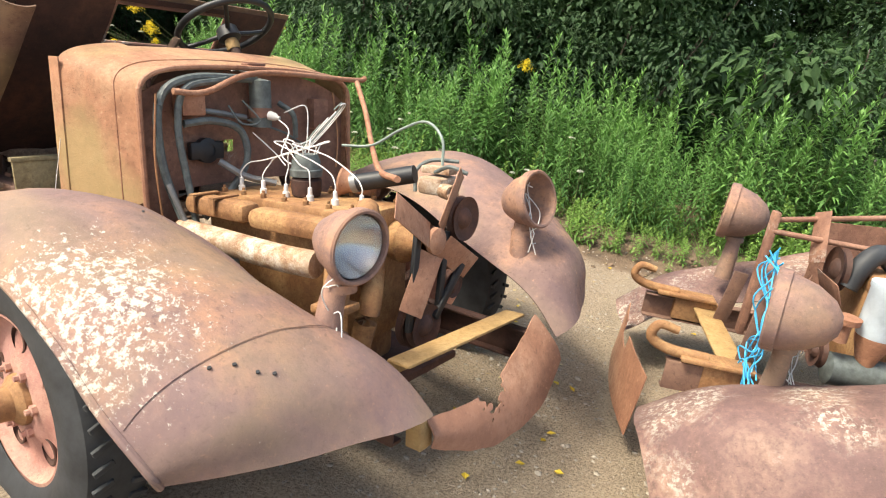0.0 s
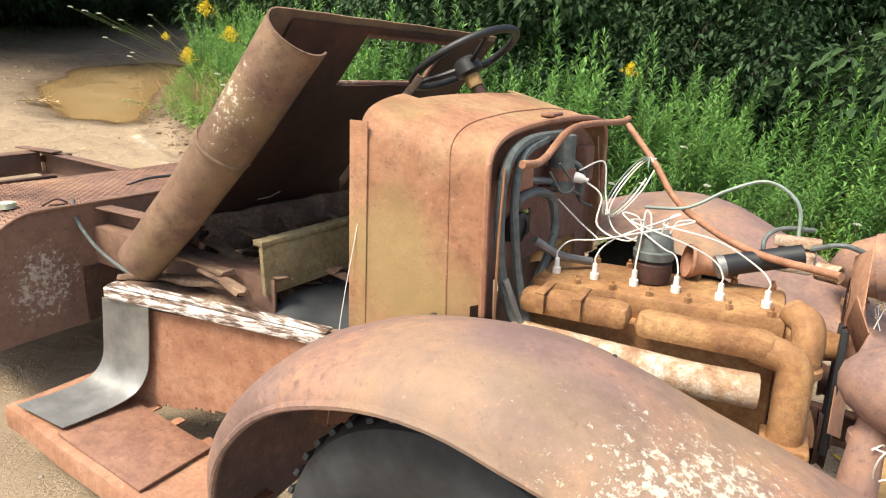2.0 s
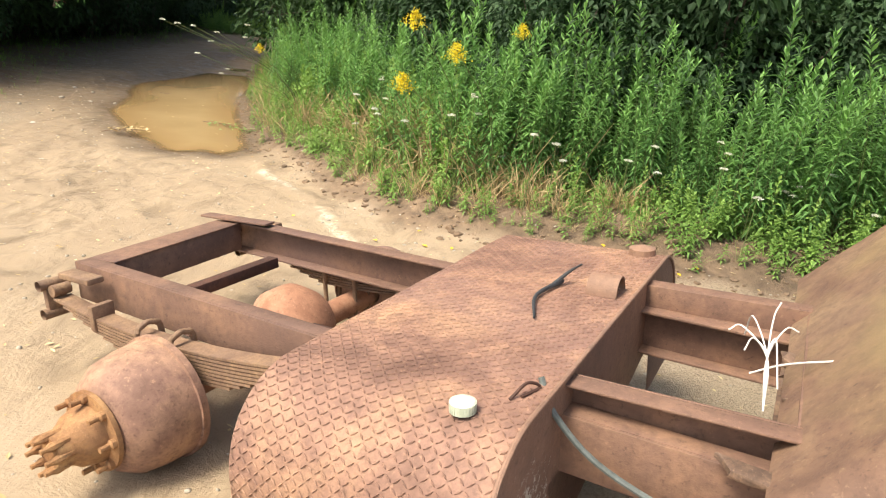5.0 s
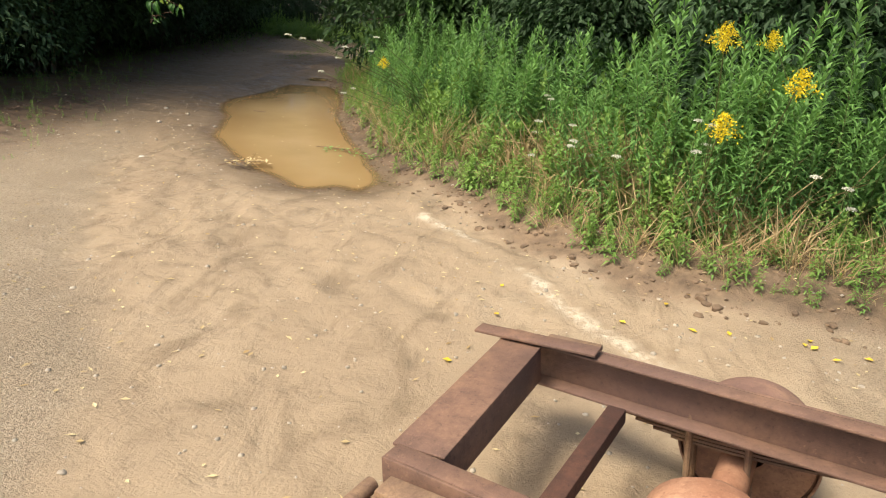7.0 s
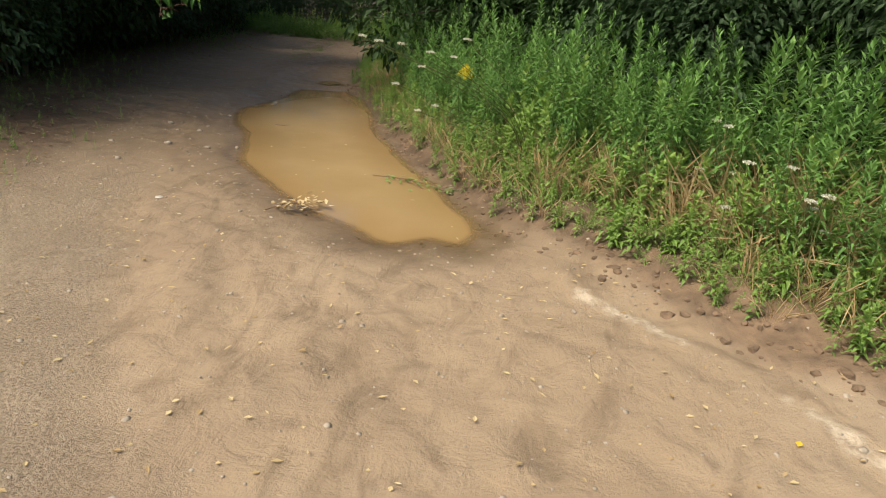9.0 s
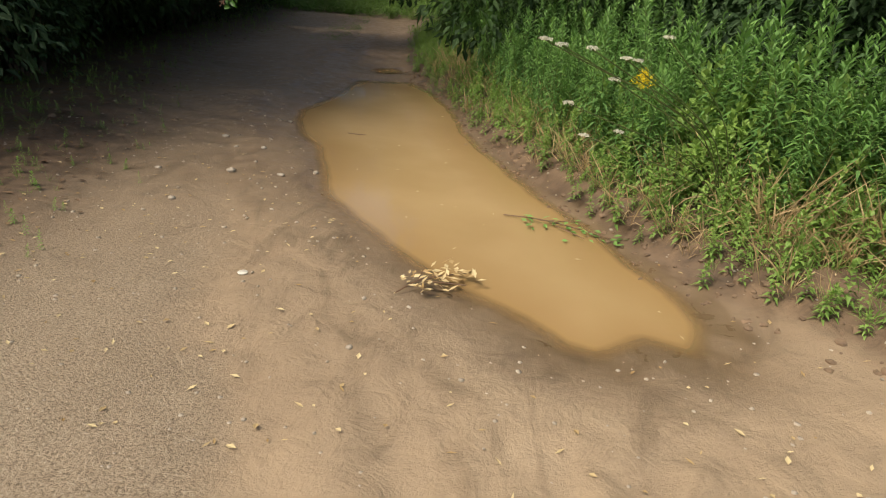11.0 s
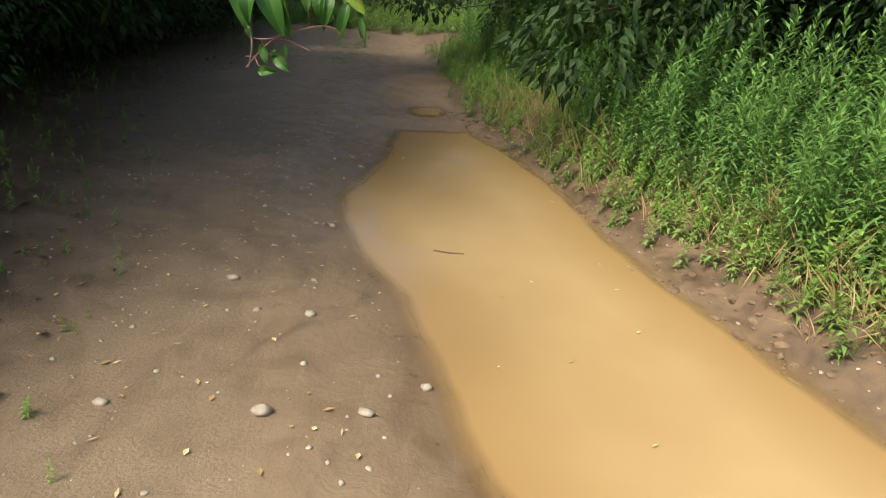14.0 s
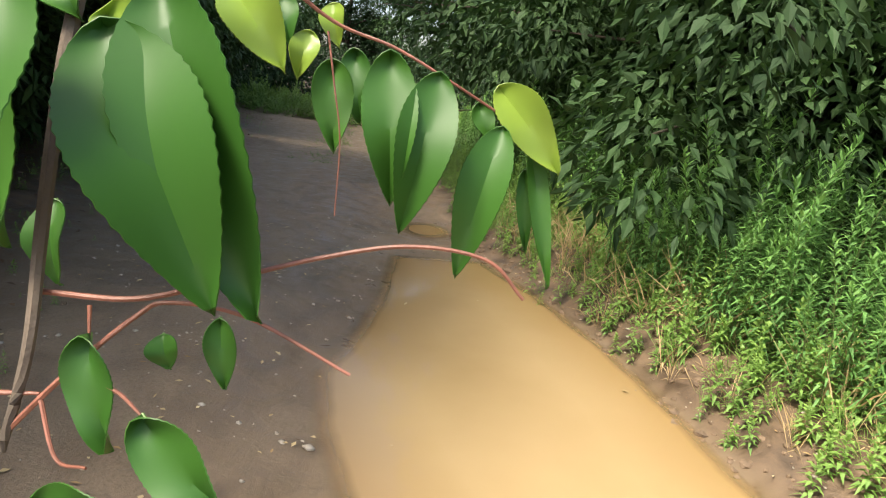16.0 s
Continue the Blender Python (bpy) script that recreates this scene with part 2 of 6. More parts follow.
def beam(a, b, w, h, bevel=0.004, up=(0, 0, 1)):
    """A bar of width w and height h from a to b."""
    a, b = Vector(a), Vector(b)
    x = (b - a).normalized()
    y = Vector(up).cross(x).normalized()
    z = x.cross(y)
    bm = box((0, 0, 0), ((b - a).length, w, h), bevel=bevel)
    m = Matrix((x, y, z)).transposed().to_4x4()
    m.translation = (a + b) / 2
    bmesh.ops.transform(bm, matrix=m, verts=bm.verts)
    return bm


def channel(a, b, w, h, t=0.012, open_side=1, up=(0, 0, 1)):
    """A steel C channel from a to b, a and b on its top centre line; open_side says which way the flanges point."""
    a, b = Vector(a), Vector(b)
    x = (b - a).normalized()
    y = Vector(up).cross(x).normalized()
    z = x.cross(y)
    bms = []
    ofs = y * (-open_side * (w / 2 - t / 2))
    bms.append(beam(a + ofs - z * h / 2, b + ofs - z * h / 2, t, h, 0.003, up))
    mid = y * (open_side * t / 2)
    bms.append(beam(a + mid - z * t / 2, b + mid - z * t / 2, w - t - 0.002, t, 0.003, up))
    bms.append(beam(a + mid - z * (h - t / 2), b + mid - z * (h - t / 2), w - t - 0.002, t, 0.003, up))
    return joined(*bms)


def smooth_path(pts, n=8):
    pts = [Vector(p) for p in pts]
    if len(pts) < 3:
        return pts
    ext = [2 * pts[0] - pts[1]] + pts + [2 * pts[-1] - pts[-2]]
    out = []
    for i in range(1, len(ext) - 2):
        p0, p1, p2, p3 = ext[i - 1:i + 3]
        for k in range(n):
            t = k / n
            out.append(0.5 * ((2 * p1) + (p2 - p0) * t + (2 * p0 - 5 * p1 + 4 * p2 - p3) * t * t + (3 * p1 - p0 - 3 * p2 + p3) * t ** 3))
    out.append(pts[-1])
    return out


def tube(pts, r, seg=8, n=8, caps=True, taper=None):
    """A round rod or hose along a smooth line through pts."""
    line = smooth_path(pts, n)
    bm = bmesh.new()
    rings = []
    ref = Vector((0.13, 0.21, 0.97))
    for i, p in enumerate(line):
        d = (line[min(i + 1, len(line) - 1)] - line[max(i - 1, 0)]).normalized()
        u = d.cross(ref)
        if u.length < 1e-3:
            u = d.cross(Vector((1, 0, 0)))
        u.normalize()
        v = d.cross(u)
        rr = r if taper is None else r + (taper - r) * i / max(1, len(line) - 1)
        rings.append([bm.verts.new(p + (u * math.cos(2 * math.pi * k / seg) + v * math.sin(2 * math.pi * k / seg)) * rr) for k in range(seg)])
    for a, b in zip(rings, rings[1:]):
        for k in range(seg):
            bm.faces.new((a[k], a[(k + 1) % seg], b[(k + 1) % seg], b[k]))
    if caps:
        bm.faces.new(rings[0][::-1])
        bm.faces.new(rings[-1])
    bmesh.ops.recalc_face_normals(bm, faces=bm.faces)
    return bm


def lathe(profile, at, axis=(1, 0, 0), seg=32):
    """Turn a profile of (along, radius) round an axis that starts at `at`."""
    a = Vector(axis).normalized()
    u = a.cross(Vector((0.1, 0.2, 1.0))).normalized()
    v = a.cross(u)
    bm = bmesh.new()
    rings = []
    for h, r in profile:
        c = Vector(at) + a * h
        if r < 1e-5:
            rings.append([bm.verts.new(c)])
        else:
            rings.append([bm.verts.new(c + (u * math.cos(2 * math.pi * k / seg) + v * math.sin(2 * math.pi * k / seg)) * r) for k in range(seg)])
    for p, q in zip(rings, rings[1:]):
        for k in range(seg):
            k2 = (k + 1) % seg
            if len(p) == 1 and len(q) == 1:
                continue
            if len(p) == 1:
                bm.faces.new((p[0], q[k2], q[k]))
            elif len(q) == 1:
                bm.faces.new((p[k], p[k2], q[0]))
            else:
                bm.faces.new((p[k], p[k2], q[k2], q[k]))
    bmesh.ops.recalc_face_normals(bm, faces=bm.faces)
    return bm


def shell(fn, nu, nv, thick=0.005, keep=None):
    """A bent sheet: fn(u, v) with u and v from 0 to 1, given thickness; keep(u, v) cuts holes and torn edges."""
    bm = bmesh.new()
    g = [[bm.verts.new(fn(i / nu, j / nv)) for j in range(nv + 1)] for i in range(nu + 1)]
    for i in range(nu):
        for j in range(nv):
            if keep is None or keep((i + 0.5) / nu, (j + 0.5) / nv):
                bm.faces.new((g[i][j], g[i + 1][j], g[i + 1][j + 1], g[i][j + 1]))
    for v in [v for v in bm.verts if not v.link_faces]:
        bm.verts.remove(v)
    bm.normal_update()
    if thick:
        bmesh.ops.solidify(bm, geom=bm.faces[:], thickness=thick)
    bmesh.ops.recalc_face_normals(bm, faces=bm.faces)
    return bm


def spline(rows, u):
    """Catmull-Rom through rows of numbers at u from 0 to 1."""
    rows = [np.array(r, float) for r in rows]
    n = len(rows) - 1
    s = min(max(u, 0), 1) * n
    i = min(int(s), n - 1)
    t = s - i
    p1, p2 = rows[i], rows[i + 1]
    p0 = rows[i - 1] if i else 2 * p1 - p2
    p3 = rows[i + 2] if i + 2 <= n else 2 * p2 - p1
    return 0.5 * (2 * p1 + (p2 - p0) * t + (2 * p0 - 5 * p1 + 4 * p2 - p3) * t * t + (3 * p1 - p0 - 3 * p2 + p3) * t ** 3)


def polymesh(name, verts, faces, material, parent=None, smooth=False, masks=None):
    """One mesh from numpy vertices and a face array of one width, with a number per vertex for each mask."""
    me = bpy.data.meshes.new(name)
    k = faces.shape[1]
    me.vertices.add(len(verts))
    me.vertices.foreach_set("co", np.ascontiguousarray(verts, np.float32).ravel())
    me.loops.add(faces.size)
    me.loops.foreach_set("vertex_index", np.ascontiguousarray(faces, np.int32).ravel())
    me.polygons.add(len(faces))
    me.polygons.foreach_set("loop_start", np.arange(0, faces.size, k, dtype=np.int32))
    me.polygons.foreach_set("use_smooth", np.full(len(faces), smooth))
    me.update(calc_edges=True)
    for key, values in (masks or {}).items():
        me.attributes.new(key, "FLOAT", "POINT").data.foreach_set("value", np.ascontiguousarray(values, np.float32))
    me.validate()
    me.materials.append(material)
    ob = new(name, me)
    if parent is not None:
        ob.parent = parent
    return ob


def thing(name, label, category, m=None, group="", kind=""):
    ob = new(name)
    if m is not None:
        ob.matrix_world = m
    return tagged(ob, label, category, group, kind)

# ---- ground, road and puddle ----
PUDDLE = [(-7.88, 14.75), (-7.05, 15.0), (-6.67, 14.15), (-6.38, 13.15), (-6.12, 12.1), (-5.92, 11.5), (-5.70, 10.85), (-5.45, 10.2), (-5.16, 9.65), (-4.97, 9.1), (-4.78, 8.75), (-4.70, 8.35), (-4.85, 8.0), (-5.1, 8.1), (-5.3, 7.92), (-5.5, 7.98), (-5.7, 8.2), (-6.0, 8.45), (-6.38, 8.8), (-6.8, 9.35), (-7.05, 9.7), (-7.25, 10.3), (-7.42, 10.9), (-7.68, 11.4), (-7.95, 11.95), (-8.05, 12.45), (-7.95, 12.95), (-7.86, 13.6)]
GRAVEL = [(-4.4, 2.0), (-4.8, 3.8), (-5.3, 4.9), (-5.56, 5.32), (-6.02, 5.97), (-6.58, 7.11), (-7.1, 7.98), (-7.6, 9.5), (-8.3, 12.0), (-9.0, 16.0)]
RUNOFF = [(-4.2, 7.35), (-3.85, 7.03), (-3.47, 6.52), (-3.22, 6.03), (-3.02, 5.75), (-2.65, 5.35)]
FILM = [(-8.05, 11.2), (-8.3, 12.6), (-8.25, 14.5), (-8.45, 17.0), (-8.9, 21.0)]
VERGE = [(30, 5.0), (9, 5.2), (5, 5.5), (2.6, 5.75), (1.8, 5.65), (0.46, 6.0), (-1.0, 6.2), (-1.9, 6.4), (-2.65, 6.65), (-3.3, 7.3), (-3.9, 8.2), (-4.6, 9.0), (-5.0, 9.9), (-5.55, 11.2), (-6.0, 12.6), (-6.5, 14.2), (-7.0, 16.0), (-7.8, 22.0), (-8.3, 28.0), (-12.0, 33.0)]
LEFT = [(-8.3, 2.0), (-8.5, 8.0), (-8.95, 10.0), (-9.9, 12.6), (-10.9, 16.0), (-11.5, 22.0), (-13.5, 30.0)]


def line_dist(px, py, line, closed=False):
    """Signed distance to a line: positive on its right."""
    best = np.full(px.shape, 1e9)
    sign = np.ones(px.shape)
    pts = line + [line[0]] if closed else line
    for (ax, ay), (bx, by) in zip(pts, pts[1:]):
        dx, dy = bx - ax, by - ay
        t = np.clip(((px - ax) * dx + (py - ay) * dy) / (dx * dx + dy * dy), 0, 1)
        ex, ey = px - ax - t * dx, py - ay - t * dy
        d = np.hypot(ex, ey)
        s = np.sign(dy * ex - dx * ey)
        near = d < best
        best = np.where(near, d, best)
        sign = np.where(near, s, sign)
    if closed:
        inside = np.zeros(px.shape, bool)
        for (ax, ay), (bx, by) in zip(pts, pts[1:]):
            inside ^= ((ay > py) != (by > py)) & (px < (bx - ax) * (py - ay) / (by - ay + 1e-12) + ax)
        return best * np.where(inside, 1, -1)
    return best * np.where(sign == 0, 1, sign)


def wobble(px, py):
    """A cheap, seeded sum of waves for uneven ground."""
    rng = np.random.default_rng(5)
    out = np.zeros(px.shape)
    for k in range(26):
        f = 0.5 * 1.22 ** k
        a = rng.uniform(0, 6.28)
        out += np.sin(f * (px * math.cos(a) + py * math.sin(a)) + rng.uniform(0, 6.28)) * 0.018 / (1 + f) ** 0.75
    return out


def smoothstep(a, b, v):
    t = np.clip((v - a) / (b - a), 0, 1)
    return t * t * (3 - 2 * t)


def shore(px, py):
    """Depth into the puddle, or into the small pool beyond it; negative on land."""
    edge = 0.55 * wobble(px * 1.7 + 4, py * 1.7 - 7)
    return np.maximum(line_dist(px, py, PUDDLE, True), 0.30 - np.hypot(px + 7.6, (py - 15.85) * 0.8)) + edge


def gravelly(px, py):
    """1 on the dry gravelled side and round the trucks, 0 on the silt."""
    side = -line_dist(px, py, GRAVEL) + 2.5 * wobble(px * 3, py * 3)
    return np.maximum(smoothstep(-0.12, 0.2, side), smoothstep(-2.6, -0.8, px))


def ground_z(px, py):
    px, py = np.asarray(px, float), np.asarray(py, float)
    wob = wobble(px, py)
    edge = 0.9 * wobble(px * 2.3 + 4, py * 2.3 - 7)
    pud = shore(px, py)
    ver = line_dist(px, py, VERGE) + edge * 0.8
    lef = -line_dist(px, py, LEFT) + edge
    silt = 1 - gravelly(px, py)
    z = np.maximum(wob, -0.022)
    near = smoothstep(-4.5, -0.8, pud) * (1 - smoothstep(-0.5, -0.1, pud)) * (1 - smoothstep(-0.5, 0.0, ver))
    lump = wobble(px * 9.0 + 3, py * 9.0) + 0.6 * wobble(px * 21.0, py * 21.0 + 5)
    z = z + 0.42 * np.abs(lump) * near * silt
    flow = px * 0.83 + py * 0.55 + 0.25 * np.sin(0.9 * py + 1.3 * px)
    along = py * 0.83 - px * 0.55
    rut = np.sin(15 * flow + 1.8 * np.sin(1.7 * along)) * (0.5 + 0.5 * np.sin(2.1 * along + 3 * flow))
    z = z + 0.010 * rut * near * silt
    shelf = -0.052 - 0.11 * pud + 0.10 * wob
    t = smoothstep(-0.75, -0.15, pud)
    z = z * (1 - t) + shelf * t
    z = z + 0.16 * smoothstep(-0.45, 0.25, ver) * (1 - smoothstep(-0.25, 0.0, pud)) + 0.10 * smoothstep(-0.5, 0.6, lef)
    churn = smoothstep(0.0, 0.5, ver + 0.4) + 0.5 * smoothstep(-0.6, 0.3, lef)
    return z + churn * (1 - smoothstep(-0.3, 0.0, pud)) * 0.012 * np.sin(31 * px + 9 * np.sin(5 * py)) * np.sin(27 * py + 7 * np.sin(6 * px))


def axis_steps(lo, hi, step, far):
    inner = list(np.arange(lo, hi + 1e-6, step))
    out, s, v = [], step, hi
    while v < far:
        s *= 1.35
        v += s
        out.append(v)
    low, s, v = [], step, lo
    while v > -far:
        s *= 1.35
        v -= s
        low.append(v)
    return np.array(low[::-1] + inner + out)


gx, gy = axis_steps(-12.0, 3.6, 0.045, 600), axis_steps(1.0, 17.5, 0.045, 600)
GX, GY = np.meshgrid(gx, gy, indexing="ij")
GZ = ground_z(GX, GY) * np.where(np.hypot(GX + 5, GY - 9) < 60, 1, 0)
gi = np.arange(GX.size).reshape(GX.shape)
GROUND = bpy.data.materials.new("muddy_ground")
GROUND.use_nodes = True
nt = GROUND.node_tree
bs = nt.nodes["Principled BSDF"]
co = coords(nt)


def mask(nt, name):
    a = nt.nodes.new("ShaderNodeAttribute")
    a.attribute_name = name
    return a.outputs["Fac"]


def calc(nt, op, a, b):
    n = nt.nodes.new("ShaderNodeMath")
    n.operation = op
    for sock, v in ((n.inputs[0], a), (n.inputs[1], b)):
        if isinstance(v, (int, float)):
            sock.default_value = v
        else:
            nt.links.new(v, sock)
    return n.outputs[0]


def span(nt, v, a, b, lo=0.0, hi=1.0):
    n = nt.nodes.new("ShaderNodeMapRange")
    for key, val in (("From Min", a), ("From Max", b), ("To Min", lo), ("To Max", hi)):
        n.inputs[key].default_value = val
    nt.links.new(v, n.inputs["Value"])
    return n.outputs[0]


grain = nt.nodes.new("ShaderNodeMapping")
grain.inputs["Rotation"].default_value = (0, 0, radians(-33))
grain.inputs["Scale"].default_value = (1.9, 0.9, 1.0)
nt.links.new(co, grain.inputs["Vector"])
n1 = noise_node(nt, 0.55, 6, 0.6, co)
n2 = noise_node(nt, 6.0, 8, 0.65, co, 0.5)
n3 = noise_node(nt, 85.0, 4, 0.75, co)
n4 = noise_node(nt, 1.6, 8, 0.6, grain.outputs[0], 1.4)
gravel_on, wet_shade_on, pale_on, bank_on = (mask(nt, k) for k in ("gravel", "wet_shade", "pale", "bank"))
siltc = ramp(nt, n1, [(0.30, (0.26, 0.19, 0.125)), (0.52, (0.335, 0.25, 0.165)), (0.70, (0.38, 0.295, 0.205))])
siltc = mixc(nt, ramp(nt, n4, [(0.52, grey(0)), (0.66, grey(0.6))]), siltc, (0.17, 0.122, 0.076))
siltc = mixc(nt, ramp(nt, n2, [(0.56, grey(0)), (0.72, grey(0.5))]), siltc, (0.145, 0.105, 0.068))
gravc = ramp(nt, n1, [(0.30, (0.34, 0.258, 0.175)), (0.70, (0.49, 0.39, 0.28))])
gravc = mixc(nt, ramp(nt, n3, [(0.36, grey(0.8)), (0.52, grey(0))]), gravc, (0.13, 0.095, 0.064))
gravc = mixc(nt, ramp(nt, n3, [(0.58, grey(0)), (0.70, grey(0.7))]), gravc, (0.55, 0.48, 0.39))
mudc = mixc(nt, gravel_on, siltc, gravc)
mudc = mixc(nt, calc(nt, "MULTIPLY", pale_on, ramp(nt, noise_node(nt, 14.0, 6, 0.7, co), [(0.40, grey(0.1)), (0.56, grey(0.9))])), mudc, (0.62, 0.53, 0.41))
soil = ramp(nt, n2, [(0.35, (0.11, 0.075, 0.048)), (0.65, (0.25, 0.17, 0.108))])
mudc = mixc(nt, bank_on, mudc, soil)
# Darkens the wet mud and also the tree shade painted on the far track.
damp_shade = calc(nt, "MULTIPLY", wet_shade_on, span(nt, n2, 0.35, 0.62, 1.0, 0.7))
mudc = mixc(nt, damp_shade, mudc, mixc(nt, 1.0, mudc, (0.43, 0.39, 0.35), "MULTIPLY"))
nt.links.new(mudc, bs.inputs["Base Color"])
nt.links.new(span(nt, damp_shade, 0.5, 1.0, 0.88, 0.22), bs.inputs["Roughness"])
rough_h = calc(nt, "MULTIPLY", n3, span(nt, gravel_on, 0, 1, 0.2, 0.9))
height = calc(nt, "ADD", calc(nt, "ADD", calc(nt, "MULTIPLY", n2, 0.9), calc(nt, "MULTIPLY", n4, 0.5)), rough_h)
height = calc(nt, "MULTIPLY", height, span(nt, wet_shade_on, 0.3, 1.0, 1.0, 0.25))
bumped(nt, bs, height, 0.9, 0.03)
fx, fy = GX.ravel(), GY.ravel()
g_pud, g_ver, g_lef = shore(fx, fy), line_dist(fx, fy, VERGE), -line_dist(fx, fy, LEFT)
g_wet_shade = np.maximum(smoothstep(-0.55, -0.02, g_pud), 0.95 * (1 - smoothstep(0.15, 0.75, np.abs(line_dist(fx, fy, FILM)) + 2 * wobble(fx * 2, fy * 2))) * (fy > 10.5))
# Damp far track, made darker still to paint in the shade of the trees.
g_wet_shade = np.maximum(g_wet_shade, 0.85 * smoothstep(7.2, 9.8, fy + 4 * wobble(fx, fy)))
g_pale = (1 - smoothstep(0.02, 0.09, np.abs(line_dist(fx, fy, RUNOFF)) + 1.2 * np.abs(wobble(fx * 5, fy * 5))))
g_bank = np.maximum(smoothstep(-0.42, -0.22, g_ver + 1.5 * wobble(fx * 4, fy * 4)), smoothstep(-0.6, 0.2, g_lef) * smoothstep(6.0, 9.0, fy)) * (1 - smoothstep(-0.12, 0.0, g_pud))
ground = polymesh("ground", np.stack([GX, GY, GZ], -1).reshape(-1, 3), np.stack([gi[:-1, :-1], gi[1:, :-1], gi[1:, 1:], gi[:-1, 1:]], -1).reshape(-1, 4), GROUND, smooth=True, masks={"gravel": gravelly(fx, fy) * (1 - 0.6 * smoothstep(7.5, 9.5, fy)), "wet_shade": g_wet_shade, "pale": g_pale, "bank": g_bank})
tagged(ground, "muddy tan dirt track with ruts and gravel", "ground", kind="structure")

WATER = bpy.data.materials.new("muddy_water")
WATER.use_nodes = True
nt = WATER.node_tree
bs = nt.nodes["Principled BSDF"]
depth = mask(nt, "depth")
cloud = noise_node(nt, 0.8, 4, 0.5)
deepc = ramp(nt, cloud, [(0.35, (0.34, 0.235, 0.115)), (0.65, (0.41, 0.29, 0.15))])
nt.links.new(mixc(nt, span(nt, depth, 0.006, 0.06), (0.29, 0.185, 0.082), deepc), bs.inputs["Base Color"])
nt.links.new(span(nt, depth, 0.0, 0.014), bs.inputs["Alpha"])
bs.inputs["Roughness"].default_value = 0.05
bs.inputs["IOR"].default_value = 1.33
bumped(nt, bs, noise_node(nt, 9.0, 2, 0.5), 0.06, 0.01)
wx, wy = np.meshgrid(np.arange(-8.7, -4.2, 0.06), np.arange(7.3, 16.6, 0.06), indexing="ij")
wi = np.arange(wx.size).reshape(wx.shape)
wd = (-0.052 - ground_z(wx, wy)).ravel()
wf = np.stack([wi[:-1, :-1], wi[1:, :-1], wi[1:, 1:], wi[:-1, 1:]], -1).reshape(-1, 4)
wf = wf[(wd[wf] > 0).any(1)]
water = polymesh("water", np.stack([wx, wy, np.full(wx.shape, -0.052)], -1).reshape(-1, 3), wf, WATER, smooth=True, masks={"depth": wd})
tagged(water, "long opaque ochre mud puddle", "puddle", kind="structure")


# ---- plants ----
def leaf_mesh(base, way, length, width, side, droop):
    """Folded pointed blades as arrays: five points and two quads a leaf."""
    n = len(base)
    way = way / np.linalg.norm(way, axis=1, keepdims=True)
    side = np.cross(way, side)
    side /= np.linalg.norm(side, axis=1, keepdims=True) + 1e-9
    nor = np.cross(side, way)
    L, Wd = length[:, None], width[:, None]
    tip = base + way * L
    tip[:, 2] -= droop * length
    mid = base + way * L * 0.45
    mid[:, 2] -= droop * length * 0.15
    v = np.stack([base, mid + side * Wd / 2 + nor * Wd * 0.12, tip, mid - side * Wd / 2 + nor * Wd * 0.12, mid], 1)
    o = np.arange(n)[:, None] * 5
    fc = np.stack([o + [0, 1, 2, 4], o + [0, 4, 2, 3]], 1).reshape(-1, 4)
    return v.reshape(-1, 3), fc


def weed(rng, h, leaves=72, length=0.16, width=0.023):
    """One upright stem with narrow arching leaves all the way up: leaf arrays and stem arrays."""
    lean = rng.uniform(-0.16, 0.16, 2)
    t = np.linspace(0.10, 1.0, leaves) ** 0.85
    pos = np.stack([lean[0] * t ** 2 * h, lean[1] * t ** 2 * h, t * h], 1)
    az = np.arange(leaves) * 2.4 + rng.uniform(0, 6.28) + rng.normal(0, 0.25, leaves)
    el = 0.42 + 0.75 * t ** 4 + rng.normal(0, 0.12, leaves)
    way = np.stack([np.cos(az) * np.cos(el), np.sin(az) * np.cos(el), np.sin(el)], 1)
    ln = length * (1.15 - 0.72 * t ** 3) * rng.uniform(0.8, 1.15, leaves)
    lv, lf = leaf_mesh(pos, way, ln, width * rng.uniform(0.8, 1.2, leaves), np.tile([0, 0, 1.0], (leaves, 1)) + rng.normal(0, 0.12, (leaves, 3)), 0.62 * (1 - t ** 2) + 0.10)
    k = 5
    ts = np.linspace(0, 1, k)
    c = np.stack([lean[0] * ts ** 2 * h, lean[1] * ts ** 2 * h, ts * h], 1)
    ring = np.array([[math.cos(a), math.sin(a), 0] for a in (0, 2.09, 4.19)])
    sv = (c[:, None, :] + ring[None] * (0.005 * (1.1 - ts))[:, None, None]).reshape(-1, 3)
    sf = np.array([[i * 3 + j, i * 3 + (j + 1) % 3, i * 3 + 3 + (j + 1) % 3, i * 3 + 3 + j] for i in range(k - 1) for j in range(3)])
    return lv, lf, sv, sf


def patchy(x, y):
    """Slow change over the ground, 0 to 1, for stands of taller or paler plants."""
    return 0.5 + 0.25 * math.sin(1.9 * x + 1.1 * y + math.sin(2.3 * y)) + 0.25 * math.sin(0.8 * x - 2.7 * y + 2 * math.sin(1.3 * x))


